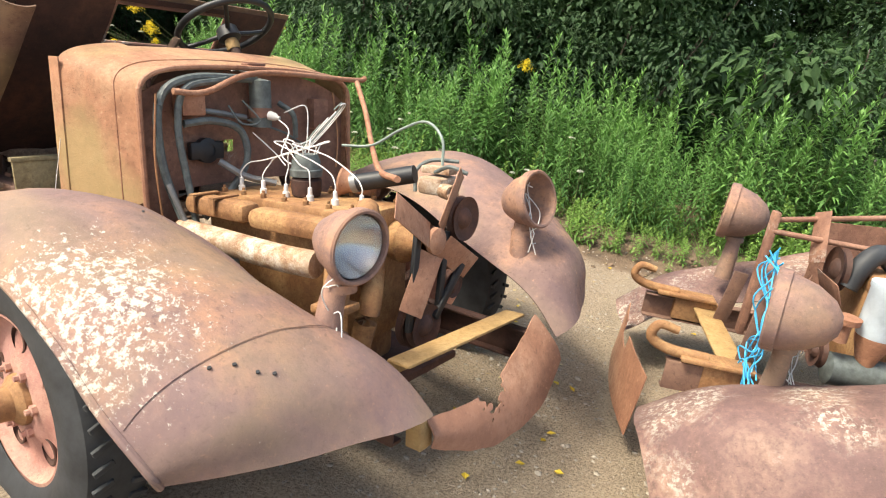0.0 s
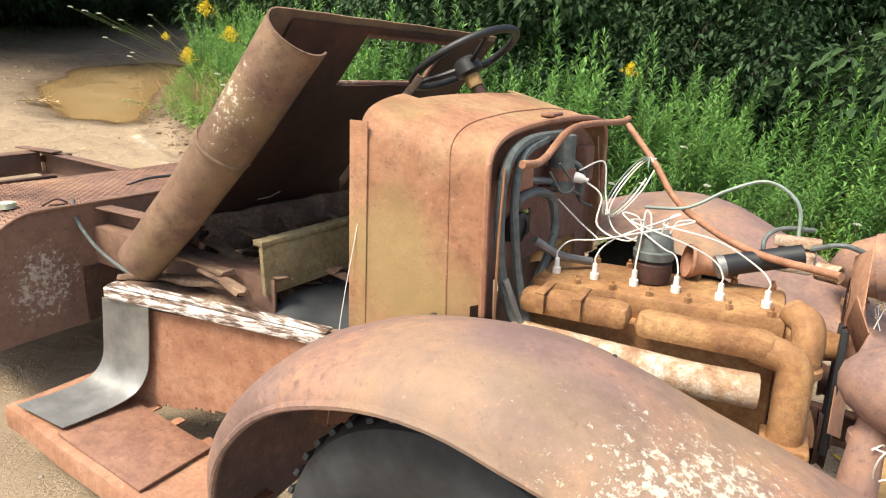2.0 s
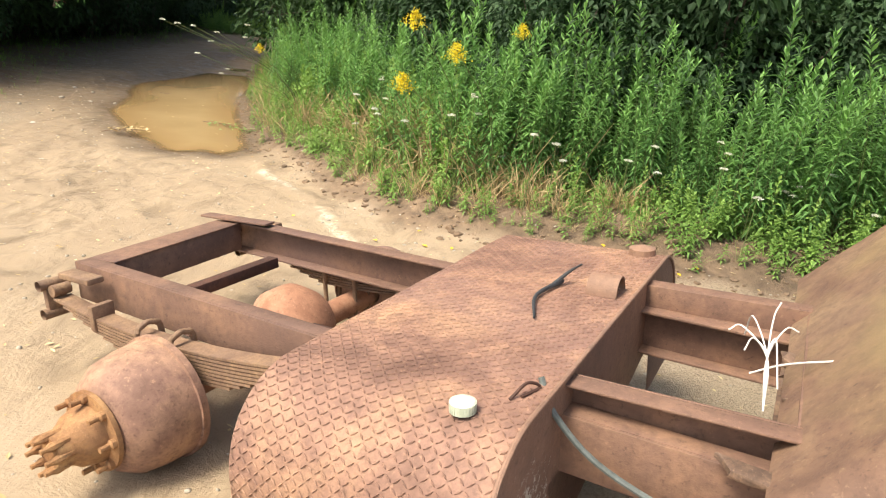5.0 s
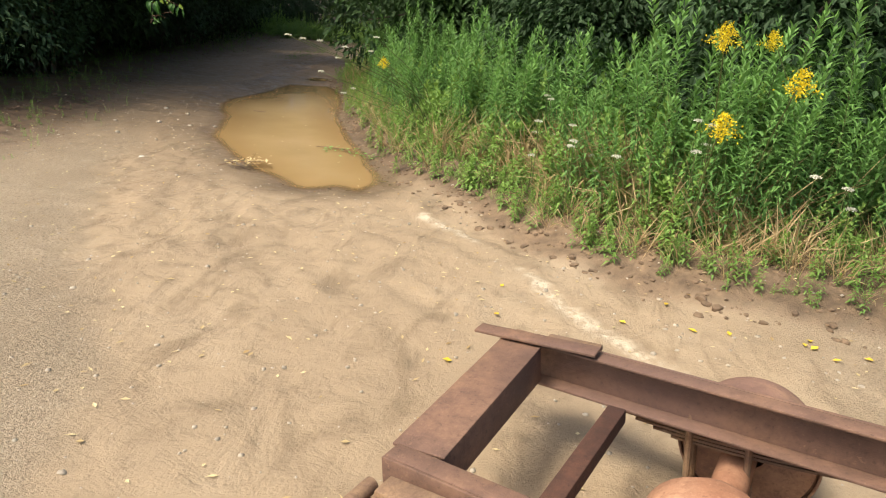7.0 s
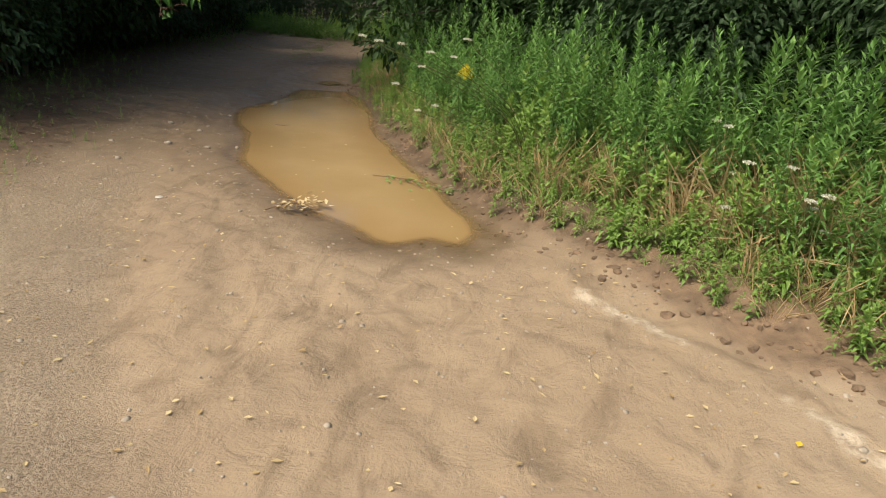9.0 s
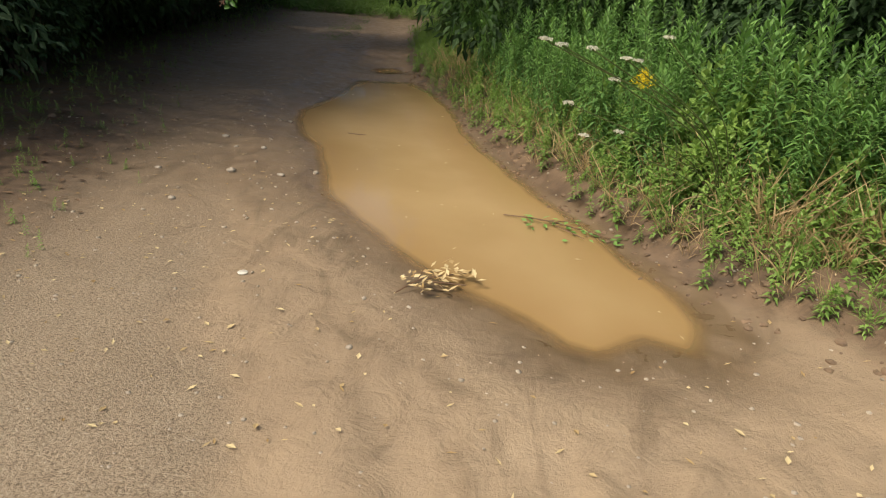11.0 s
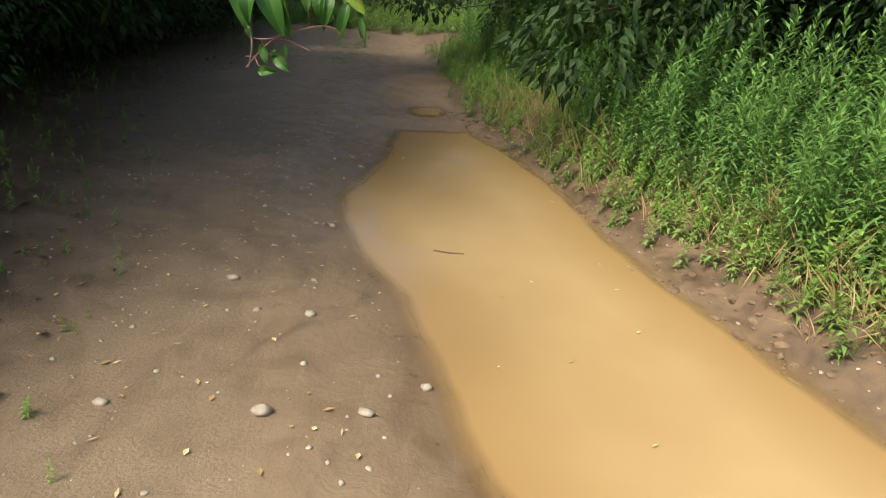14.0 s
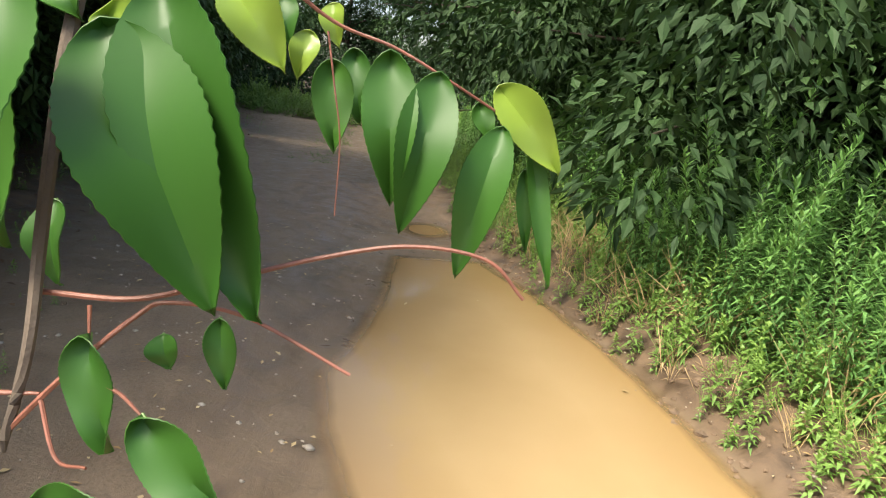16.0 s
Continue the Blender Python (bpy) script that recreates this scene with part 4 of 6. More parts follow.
# ---- hanging cherry branch ----
LEAVES = [
    ((-7.755, 9.949, 1.359), (-7.745, 9.912, 1.240), 0.050, 0),
    ((-7.737, 9.985, 1.34), (-7.665, 9.951, 1.215), 0.068, 0),
    ((-7.717, 10.0, 1.363), (-7.645, 9.96, 1.21), 0.062, 0),
    ((-7.807, 10.001, 1.358), (-7.771, 9.968, 1.228), 0.056, 0),
    ((-7.664, 10.189, 1.341), (-7.653, 10.171, 1.271), 0.036, 0),
    ((-7.65, 10.212, 1.353), (-7.637, 10.197, 1.294), 0.03, 0),
    ((-7.615, 10.139, 1.352), (-7.6, 10.112, 1.248), 0.044, 0),
    ((-7.578, 10.136, 1.344), (-7.591, 10.108, 1.23), 0.046, 0),
    ((-7.526, 10.147, 1.313), (-7.546, 10.119, 1.2), 0.04, 0),
    ((-7.533, 10.175, 1.341), (-7.477, 10.159, 1.282), 0.04, 1),
    ((-7.502, 10.175, 1.304), (-7.472, 10.147, 1.193), 0.02, 0),
    ((-7.546, 10.182, 1.326), (-7.532, 10.174, 1.297), 0.02, 0),
    ((-7.711, 10.202, 1.387), (-7.698, 10.192, 1.347), 0.026, 0),
    ((-7.685, 10.195, 1.362), (-7.69, 10.186, 1.324), 0.026, 1),
    ((-7.674, 10.222, 1.388), (-7.664, 10.213, 1.353), 0.024, 1),
    ((-7.715, 10.096, 1.375), (-7.674, 10.083, 1.328), 0.04, 1),
    ((-7.763, 10.038, 1.345), (-7.733, 10.033, 1.326), 0.035, 1),
    ((-7.727, 9.958, 1.194), (-7.707, 9.944, 1.14), 0.028, 0),
    ((-7.688, 9.93, 1.171), (-7.635, 9.919, 1.131), 0.034, 0),
    ((-7.731, 9.92, 1.126), (-7.674, 9.919, 1.129), 0.03, 0),
    ((-7.782, 10.023, 1.242), (-7.773, 10.011, 1.195), 0.026, 0),
    ((-7.711, 10.005, 1.177), (-7.704, 10.0, 1.158), 0.02, 0),
    ((-7.68, 10.007, 1.191), (-7.671, 9.997, 1.152), 0.02, 0),
    ((-7.499, 10.19, 1.28), (-7.489, 10.173, 1.213), 0.016, 0),
    ((-7.79, 10.043, 1.362), (-7.775, 10.037, 1.34), 0.03, 0),
]
TWIGS = [
    (((-7.785, 10.056, 1.371), (-7.777, 10.021, 1.315), (-7.764, 9.981, 1.241), (-7.756, 9.955, 1.181), (-7.762, 9.943, 1.132)), 0.0045),
    (((-7.759, 9.972, 1.206), (-7.712, 9.972, 1.209), (-7.668, 9.974, 1.225), (-7.626, 9.987, 1.239), (-7.58, 9.989, 1.252), (-7.538, 9.988, 1.251), (-7.516, 9.983, 1.234)), 0.0017),
    (((-7.77, 9.943, 1.13), (-7.735, 9.953, 1.174), (-7.71, 9.969, 1.201), (-7.694, 9.971, 1.21), (-7.654, 9.97, 1.208), (-7.599, 9.963, 1.188)), 0.0017),
    (((-7.705, 10.132, 1.396), (-7.66, 10.155, 1.369), (-7.613, 10.151, 1.357), (-7.569, 10.145, 1.339), (-7.513, 10.158, 1.314)), 0.0016),
    (((-7.772, 9.95, 1.159), (-7.747, 9.95, 1.162)), 0.0016),
    (((-7.747, 9.95, 1.161), (-7.73, 9.934, 1.139), (-7.71, 9.924, 1.143)), 0.0013),
    (((-7.732, 9.952, 1.171), (-7.707, 9.942, 1.174), (-7.688, 9.93, 1.17)), 0.0014),
    (((-7.665, 10.164, 1.362), (-7.655, 10.154, 1.325), (-7.645, 10.144, 1.285), (-7.641, 10.13, 1.231)), 0.0009),
    (((-7.729, 9.961, 1.207), (-7.727, 9.957, 1.192)), 0.0012),
]

branch = thing("cherry_branch", "hanging cherry branch with large glossy green leaves", "branch")
for pts, r in TWIGS:
    part("twig", tube(pts, r, 7, 8, taper=r * 0.55), TWIG if r < 0.004 else BARK, branch)
part("limb", tube([TWIGS[0][0][0], (-8.0, 9.9, 2.0), (-9.2, 11.0, 2.9), (-10.9, 12.5, 3.2)], 0.005, 8, 8, taper=0.035), BARK, branch)


def big_leaf(base, tip, width, young, k):
    """A pointed blade with a midrib fold, a slight curl and fine teeth along its edge."""
    base, tip = Vector(base), Vector(tip)
    d = (tip - base).normalized()
    face = Vector((0.15 * math.sin(2.1 * k), -0.9, 0.35 + 0.25 * math.sin(1.3 * k)))
    s = d.cross(face).normalized()
    nrm = s.cross(d)
    ln = (tip - base).length

    def fn(u, v):
        w = width / 2 * (math.sin(math.pi * u ** 0.8) ** 0.75 if 0 < u < 1 else 0) * (1.0 - 0.25 * u)
        e = 2 * v - 1
        w *= 1 + 0.02 * (1 if int(u * 40) % 2 else -1) * abs(e) ** 6
        return base + d * (ln * u) + s * (w * e) + nrm * (width * (0.22 * abs(e) ** 1.3 * (1 if u < 1 else 0) + 0.25 * math.sin(math.pi * u) - 0.12 * math.sin(7 * u + k) * abs(e)))

    ob = part("leaf", shell(fn, 40, 8, 0.0006), LEAF_YOUNG if young else LEAF_BIG, branch)
    rib = [fn(u / 10, 0.5) - nrm * 0.0006 for u in range(10)]
    part("midrib", tube(rib, 0.0008, 5, 2, taper=0.0003), LEAF_RIB, ob)
    return ob


for k, (b, t, w, young) in enumerate(LEAVES):
    big_leaf(b, t, w, young, k)

# ---- the old truck ----
TRUCK = pose(-0.15, 2.8, 0.0, 0, 0, -26.9) @ pose(0, 0, 0, 0, -7.6, 0)
truck = thing("old_truck", "rusted roofless 1930s truck, stripped, without its rear wheels", "truck", TRUCK)
CY = 0.03


def fender_fn(mirror):
    rows = [
        ((-0.42, -1.08, 0.12), (-0.46, -0.88, 0.18), (-0.42, -0.60, 0.25)),
        ((-0.36, -1.12, 0.48), (-0.42, -0.90, 0.56), (-0.36, -0.58, 0.60)),
        ((-0.14, -1.16, 0.76), (-0.18, -0.90, 0.84), (-0.14, -0.56, 0.80)),
        ((0.18, -1.18, 0.90), (0.18, -0.89, 0.97), (0.18, -0.55, 0.86)),
        ((0.50, -1.18, 0.89), (0.50, -0.86, 0.98), (0.48, -0.53, 0.82)),
        ((0.78, -1.16, 0.77), (0.78, -0.82, 0.87), (0.74, -0.50, 0.71)),
        ((0.99, -1.14, 0.61), (1.02, -0.78, 0.76), (0.98, -0.46, 0.62)),
        ((1.11, -1.10, 0.48), (1.24, -0.72, 0.60), (1.22, -0.40, 0.53)),
        ((1.10, -1.07, 0.42), (1.34, -0.64, 0.425), (1.36, -0.37, 0.40)),
    ]

    def fn(u, v):
        a, b, c = (Vector(spline([r[k] for r in rows], u)) for k in range(3))
        t = v
        p = a * (1 - t) * (1 - 2 * t) + b * 4 * t * (1 - t) + c * t * (2 * t - 1)
        bulge = 0.022 * (math.sin(math.pi * min(1, t * 1.6)) ** 0.6 if t < 0.62 else 0) * (0.4 + 0.6 * math.sin(math.pi * min(max(u, 0.05), 0.95)))
        p.z += bulge * (1 - 0.5 * t)
        p.y -= 0.05 * math.sin(math.pi * min(1, t * 2.2)) * (1 if t < 0.45 else 0)
        p += Vector((1, 1, 1)) * 0.006 * noise.noise(p * 5)
        if mirror:
            p.y = 2 * CY - p.y
        return p

    return fn


def fender(mirror, label):
    fn = fender_fn(mirror)
    ob = part("fender", shell(fn, 64, 28, 0.006), RUST_FENDER, truck, label)
    lip = [fn(i / 24, 0.0) for i in range(25)]
    part("rolled_edge", tube(lip, 0.011, 8, 2), RUST_FENDER, ob)
    seam = [fn(0.80, 0.02 + 0.96 * i / 16) + Vector((0, 0, 0.004)) for i in range(17)]
    part("seam", tube(seam, 0.0014, 6, 2), RUST_FENDER, ob)
    return ob


near_fender = fender(False, "rusty front fender mottled with white and grey lichen")
far_fender = fender(True, "rusty front fender with pale flaking spots")
# No holes are cut: flat black discs paint the dark inside them.
for u, v in ((0.81, 0.30), (0.82, 0.35), (0.84, 0.38), (0.85, 0.41), (0.53, 0.62)):
    p = fender_fn(False)(u, v)
    part("hole", lathe([(-0.002, 0.0), (-0.002, 0.0055), (0.0015, 0.0055), (0.0015, 0)], p + Vector((0, 0, 0.003)), (0.2, -0.3, 1), 10), BLACK, near_fender, "small black disc standing for a rust hole")


def front_wheel(y, side):
    ob = part("wheel", lathe([(-0.11, 0.24), (-0.10, 0.27), (-0.03, 0.262), (0.05, 0.262), (0.075, 0.285), (0.085, 0.285), (0.088, 0.265), (0.06, 0.25), (0.045, 0.215), (0.06, 0.15), (0.075, 0.12), (0.07, 0.0)], (0.30, y, 0.37), (0, side, 0), 48), WHEEL, truck, "dusty pink-red disc wheel with oval vents")
    prof = [(-0.10, 0.27), (-0.115, 0.33), (-0.11, 0.40), (-0.09, 0.44), (-0.05, 0.455), (0.05, 0.455), (0.09, 0.44), (0.11, 0.40), (0.115, 0.33), (0.09, 0.275)]
    tyre = part("tyre", lathe(prof, (0.30, y, 0.37), (0, side, 0), 64), TYRE, ob, "cracked black bias-ply tyre")
    lug = box((0, 0, 0), (0.018, 0.06, 0.014), bevel=0.003)
    me = bpy.data.meshes.new("tread_lug")
    lug.to_mesh(me)
    lug.free()
    me.materials.append(TYRE)
    for k in range(44):
        for row, turn in ((-0.055, 22), (0.055, -22)):
            a = 360 * (k + (0.5 if row > 0 else 0)) / 44
            o = new("tread_lug", me)
            o.parent = tyre
            o.matrix_basis = pose(0.30, y, 0.37, 0, a, 0) @ pose(0, row, 0.456, 0, 0, turn)
    # The wheel is not pierced; dark discs paint the shade inside the vents.
    for k in range(5):
        a = radians(72 * k + 20)
        c = Vector((0.30 + 0.185 * math.cos(a), y + side * 0.047, 0.37 + 0.185 * math.sin(a)))
        part("vent", lathe([(0, 0), (0.0, 0.042), (0.012, 0.046), (0.014, 0.040)], c, (0, side, 0), 20), RUST_DARK, ob, "dark disc standing for a vent hole")
    for k in range(6):
        a = radians(60 * k)
        c = Vector((0.30 + 0.105 * math.cos(a), y + side * 0.07, 0.37 + 0.105 * math.sin(a)))
        part("wheel_nut", lathe([(0, 0.017), (0.02, 0.017), (0.022, 0.010), (0.035, 0.009), (0.035, 0)], c, (0, side, 0), 6), WHEEL, ob)
    part("hub_cap", lathe([(0.06, 0.085), (0.09, 0.08), (0.11, 0.055), (0.15, 0.05), (0.155, 0.0)], (0.30, y, 0.37), (0, side, 0), 24), RUST_ENGINE, ob)
    return ob


front_wheel(-0.98, -1)
front_wheel(1.02, 1)
part("front_axle", tube([(0.30, -0.85, 0.36), (0.30, -0.5, 0.30), (0.30, 0.55, 0.30), (0.30, 0.9, 0.36)], 0.035, 8, 6), RUST_DARK, truck)


def headlamp(c, way, base, glass, parent, label, k=1.0):
    c = Vector(c)
    d = Vector(way).normalized()
    ob = part("headlamp", lathe([(a * k, b * k) for a, b in [(-0.17, 0.0), (-0.165, 0.03), (-0.14, 0.065), (-0.09, 0.096), (-0.03, 0.113), (0.0, 0.117), (0.012, 0.119), (0.014, 0.112), (0.0, 0.106), (-0.03, 0.104), (-0.09, 0.085), (-0.13, 0.05), (-0.14, 0.0)]], c, d, 40), RUST_FENDER, parent, label)
    part("rim", lathe([(a * k, b * k) for a, b in [(-0.02, 0.117), (-0.02, 0.122), (0.012, 0.123), (0.018, 0.117), (0.016, 0.108)]], c, d, 40), RUST_FENDER, ob)
    if glass:
        part("reflector", lathe([(a * k, b * k) for a, b in [(-0.085, 0.0), (-0.08, 0.03), (-0.055, 0.065), (-0.02, 0.092), (-0.002, 0.101)]], c, d, 36), CHROME, ob, "bright silver reflector")
        part("lens", lathe([(a * k, b * k) for a, b in [(0.02, 0.0), (0.018, 0.05), (0.010, 0.09), (0.002, 0.105), (-0.001, 0.105), (0.006, 0.09), (0.014, 0.05), (0.016, 0.0)]], c, d, 36), LENS, ob, "clear ribbed glass lens")
    else:
        part("bulb_socket", lathe([(-0.13, 0.02), (-0.07, 0.018), (-0.06, 0.008), (-0.06, 0)], c, d, 14), STEEL, ob)
    part("post", tube([c - d * 0.07 - Vector((0, 0, 0.09)), (Vector(base) * 0.6 + c * 0.4) - d * 0.03, Vector(base)], 0.032, 14, 6, taper=0.045), RUST_FENDER, ob)
    part("collar", lathe([(0, 0.036), (0.0, 0.046), (0.025, 0.046), (0.03, 0.036)], c - d * 0.07 - Vector((0, 0, 0.15)), (0, 0, 1), 18), RUST_FENDER, ob)
    return ob


headlamp((1.15, -0.47, 0.89), (1, -0.06, -0.08), (1.07, -0.52, 0.60), True, truck, "round headlamp with a clear glass lens", 0.92)
headlamp((1.14, 0.62, 0.90), (1, -0.12, 0.22), (1.08, 0.60, 0.62), False, truck, "empty rusty headlamp shell")
for c in ((1.09, -0.53, 0.64), (1.10, 0.62, 0.80)):
    g = np.random.default_rng(int(c[2] * 100))
    for _ in range(3):
        pts = [Vector(c) + Vector((*g.normal(0, 0.02, 2), 0.16 - 0.055 * i + g.normal(0, 0.02))) - Vector((-0.05, 0.03, 0)) * (i > 2) for i in range(6)]
        part("lamp_wire", tube(pts, 0.0022, 5, 6), WIRE_WHITE, truck)


# cowl: crowned sheet that narrows to the firewall
def cowl_fn(u, v):
    """u from the rear edge to the firewall, v over the arch from the near sill to the far sill."""
    hw = 0.645 - 0.115 * u
    top = 1.475 - 0.085 * u
    bot = 0.66 + 0.14 * u
    x = -0.24 + 0.33 * u
    e = 2 * v - 1
    if abs(e) > 0.62:
        k = (1 - abs(e)) / 0.38
        z, y = bot + (top - 0.13 - bot) * k, hw
    else:
        a = (0.62 - abs(e)) / 0.62
        q = math.sin(a * math.pi / 2)
        y = hw * (1 - a ** 2.3)
        z = top - 0.13 + 0.13 * (1 - (1 - a) ** 2.4)
        x -= 0.05 * q * (1 - u)
    return Vector((x, CY + y * (1 if e > 0 else -1), z + 0.004 * noise.noise(Vector((x * 5, y * 5, z * 5)))))


cowl = part("cowl", shell(cowl_fn, 14, 60, 0.006, lambda u, v: not (u < 0.16 and 0.40 < v < 0.60) and not (v < 0.03 and noise.noise(Vector((u * 9, 0, 2))) > 0.15)), RUST_COWL, truck, "orange-rusted cowl with a greenish yellow side")
part("cowl_bead", tube([cowl_fn(1.0, 0.02 + 0.96 * i / 40) + Vector((0.012, 0, 0)) for i in range(41)], 0.011, 8, 2), RUST_ORANGE, cowl)
part("cowl_crease", tube([cowl_fn(0.72, 0.02 + 0.96 * i / 40) + Vector((0, 0, 0.001)) for i in range(41)], 0.0028, 6, 2), RUST_ORANGE, cowl)
part("hinge_flange", box((-0.262, -0.618, 1.03), (0.06, 0.006, 0.74), (0, 1.5, 6), 0.002), RUST_COWL, cowl)
part("hood_clip", box((0.07, CY, 1.405), (0.05, 0.09, 0.012)), RUST, cowl)


def firewall_fn(u, v):
    y = -0.50 + 1.06 * u
    z0, z1 = 0.62, 1.375 - 0.115 * (abs(2 * u - 1) ** 3)
    return Vector((0.055 + 0.004 * math.sin(9 * u) * math.sin(7 * v), y, z0 + (z1 - z0) * v))


firewall = part("firewall", shell(firewall_fn, 40, 30, 0.005, lambda u, v: not (0.14 < u < 0.84 and v < 0.40) and not (abs(u - 0.38) < 0.02 and abs(v - 0.60) < 0.03)), RUST, truck, "red-rusted firewall with holes, wires and hoses")
coil = part("ignition_coil", lathe([(-0.10, 0.0), (-0.10, 0.045), (0.09, 0.045), (0.095, 0.03), (0.10, 0.0)], (0.12, 0.02, 1.25), (0, 0, 1), 22), CONDUIT, truck, "dull grey cylindrical ignition coil")
part("coil_clamp", joined(lathe([(-0.02, 0.047), (-0.02, 0.051), (0.02, 0.051), (0.02, 0.047)], (0.12, 0.02, 1.21), (0, 0, 1), 22), box((0.085, 0.02, 1.16), (0.06, 0.10, 0.008))), RUST, coil)
part("coil_tower", lathe([(0, 0.02), (0.03, 0.016), (0.04, 0.008), (0.05, 0.008)], (0.165, 0.03, 1.20), (1, 0.3, -0.2), 12), WIRE_WHITE, coil)
part("regulator_box", box((0.10, -0.30, 1.24), (0.07, 0.10, 0.08)), RUST_ORANGE, firewall)
part("heater_valve", joined(lathe([(0, 0.05), (0.03, 0.05), (0.035, 0.03)], (0.06, -0.22, 1.06), (1, 0, 0), 16), box((0.075, -0.22, 1.06), (0.03, 0.15, 0.07))), BLACK, firewall)
part("steel_pipe_joint", tube([(0.10, -0.25, 1.22), (0.11, -0.18, 1.21), (0.11, -0.05, 1.19)], 0.012, 8, 5), STEEL, firewall)
part("bracket", box((0.08, 0.38, 1.20), (0.05, 0.09, 0.14)), RUST, firewall)
part("wiper_cable", tube([(0.09, 0.14, 1.25), (0.14, 0.18, 1.20), (0.13, 0.20, 1.10)], 0.012, 8, 6), CONDUIT, firewall)
for pts, r, m in (
    ([(0.12, 0.0, 1.345), (0.12, -0.30, 1.34), (0.12, -0.43, 1.26), (0.12, -0.44, 1.05), (0.14, -0.40, 0.86), (0.22, -0.38, 0.72)], 0.016, CONDUIT),
    ([(0.13, -0.15, 1.34), (0.13, -0.33, 1.30), (0.13, -0.37, 1.15), (0.15, -0.35, 0.92), (0.22, -0.36, 0.70)], 0.014, CONDUIT),
    ([(0.12, -0.34, 1.17), (0.13, -0.22, 1.18), (0.14, -0.10, 1.14), (0.15, -0.08, 1.02), (0.14, -0.16, 0.90), (0.13, -0.28, 0.80)], 0.015, CONDUIT),
    ([(0.13, -0.20, 1.02), (0.19, -0.12, 0.96), (0.27, -0.03, 0.93)], 0.014, STEEL),
    ([(0.14, -0.43, 0.95), (0.18, -0.40, 0.82), (0.25, -0.37, 0.66)], 0.011, STEEL),
    ([(0.13, -0.45, 1.28), (0.13, -0.47, 1.05), (0.12, -0.45, 0.80)], 0.004, WIRE_COPPER),
    ([(0.10, 0.46, 1.30), (0.12, 0.47, 1.1), (0.14, 0.44, 0.95)], 0.004, WIRE_COPPER),
    ([(0.12, -0.05, 1.18), (0.16, 0.10, 1.13), (0.13, 0.22, 1.08), (0.15, 0.30, 1.05)], 0.005, CONDUIT),
    ([(0.16, -0.10, 1.26), (0.19, -0.04, 1.18), (0.18, -0.12, 1.17), (0.15, -0.16, 1.24)], 0.004, CONDUIT),
):
    part("hose" if r > 0.009 else "cable", tube(pts, r, 8, 8), m, firewall)
# hood stay rods
part("stay_rod", tube([(0.16, -0.40, 1.29), (0.17, -0.27, 1.29), (0.17, -0.02, 1.37), (0.17, 0.52, 1.36), (0.18, 0.60, 1.37)], 0.012, 10, 6), RUST_ORANGE, truck, "bent rusty hood support rod")
part("stay_rod", tube([(0.20, 0.52, 1.35), (0.34, 0.43, 1.22), (0.47, 0.33, 1.09), (0.72, 0.10, 1.02), (0.98, -0.10, 1.03)], 0.012, 10, 6), RUST_ORANGE, truck, "bent rusty hood support rod")

# engine
ENG = Matrix.Translation((0.50, -0.12, 0.0)) @ pose(0, 0, 0, 0, 0, 4)


def eng(bm):
    bmesh.ops.transform(bm, matrix=ENG, verts=bm.verts)
    return bm


engine = part("engine_block", eng(box((0.0, 0.05, 0.62), (0.72, 0.36, 0.42), bevel=0.02)), RUST_ENGINE, truck, "rusty straight-six engine block with an exposed head")
part("cylinder_head", eng(box((0.0, 0.06, 0.866), (0.74, 0.30, 0.078), bevel=0.015)), RUST_ENGINE, engine)
part("crankcase", eng(box((0.0, 0.05, 0.36), (0.66, 0.28, 0.14), bevel=0.03)), RUST_ENGINE, engine)
for i in range(6):
    x = -0.31 + 0.125 * i
    plug = part("spark_plug", eng(lathe([(0, 0.014), (0.02, 0.014), (0.022, 0.009), (0.05, 0.008), (0.055, 0)], (x, 0.0, 0.905), (0, 0, 1), 12)), WIRE_WHITE, engine)
for i in range(7):
    for y in (-0.07, 0.19):
        part("head_bolt", eng(lathe([(0, 0.012), (0.016, 0.012), (0.018, 0.006), (0.028, 0.006), (0.028, 0)], (-0.33 + 0.11 * i, y, 0.904), (0, 0, 1), 6)), RUST_ENGINE, engine)
mani = part("intake_manifold", eng(joined(box((-0.19, -0.20, 0.875), (0.33, 0.10, 0.075), bevel=0.03), box((0.17, -0.20, 0.865), (0.36, 0.10, 0.075), bevel=0.03), tube([(0.30, -0.20, 0.86), (0.39, -0.21, 0.83), (0.40, -0.23, 0.72), (0.40, -0.24, 0.62)], 0.045, 12, 6))), RUST_ENGINE, engine, "orange-brown cast manifold")
part("manifold_flange", eng(box((0.40, -0.24, 0.62), (0.12, 0.12, 0.03), bevel=0.01)), RUST_ENGINE, mani)
for x in (-0.28, -0.17):
    part("bracket_clip", eng(joined(box((x, -0.205, 0.918), (0.03, 0.12, 0.008)), box((x, -0.262, 0.885), (0.03, 0.008, 0.06)))), RUST_ENGINE, mani)
exh = part("exhaust_manifold", eng(tube([(-0.36, -0.25, 0.77), (-0.1, -0.26, 0.765), (0.15, -0.26, 0.755), (0.32, -0.24, 0.75)], 0.047, 14, 6)), CREAM, engine, "exhaust manifold with chipped cream coating")
part("drain_tap", eng(joined(lathe([(0, 0.022), (0.05, 0.022), (0.055, 0.012), (0.08, 0.012)], (-0.02, -0.30, 0.73), (0, 0, -1), 12), box((-0.02, -0.31, 0.66), (0.09, 0.03, 0.018)))), STEEL, exh)
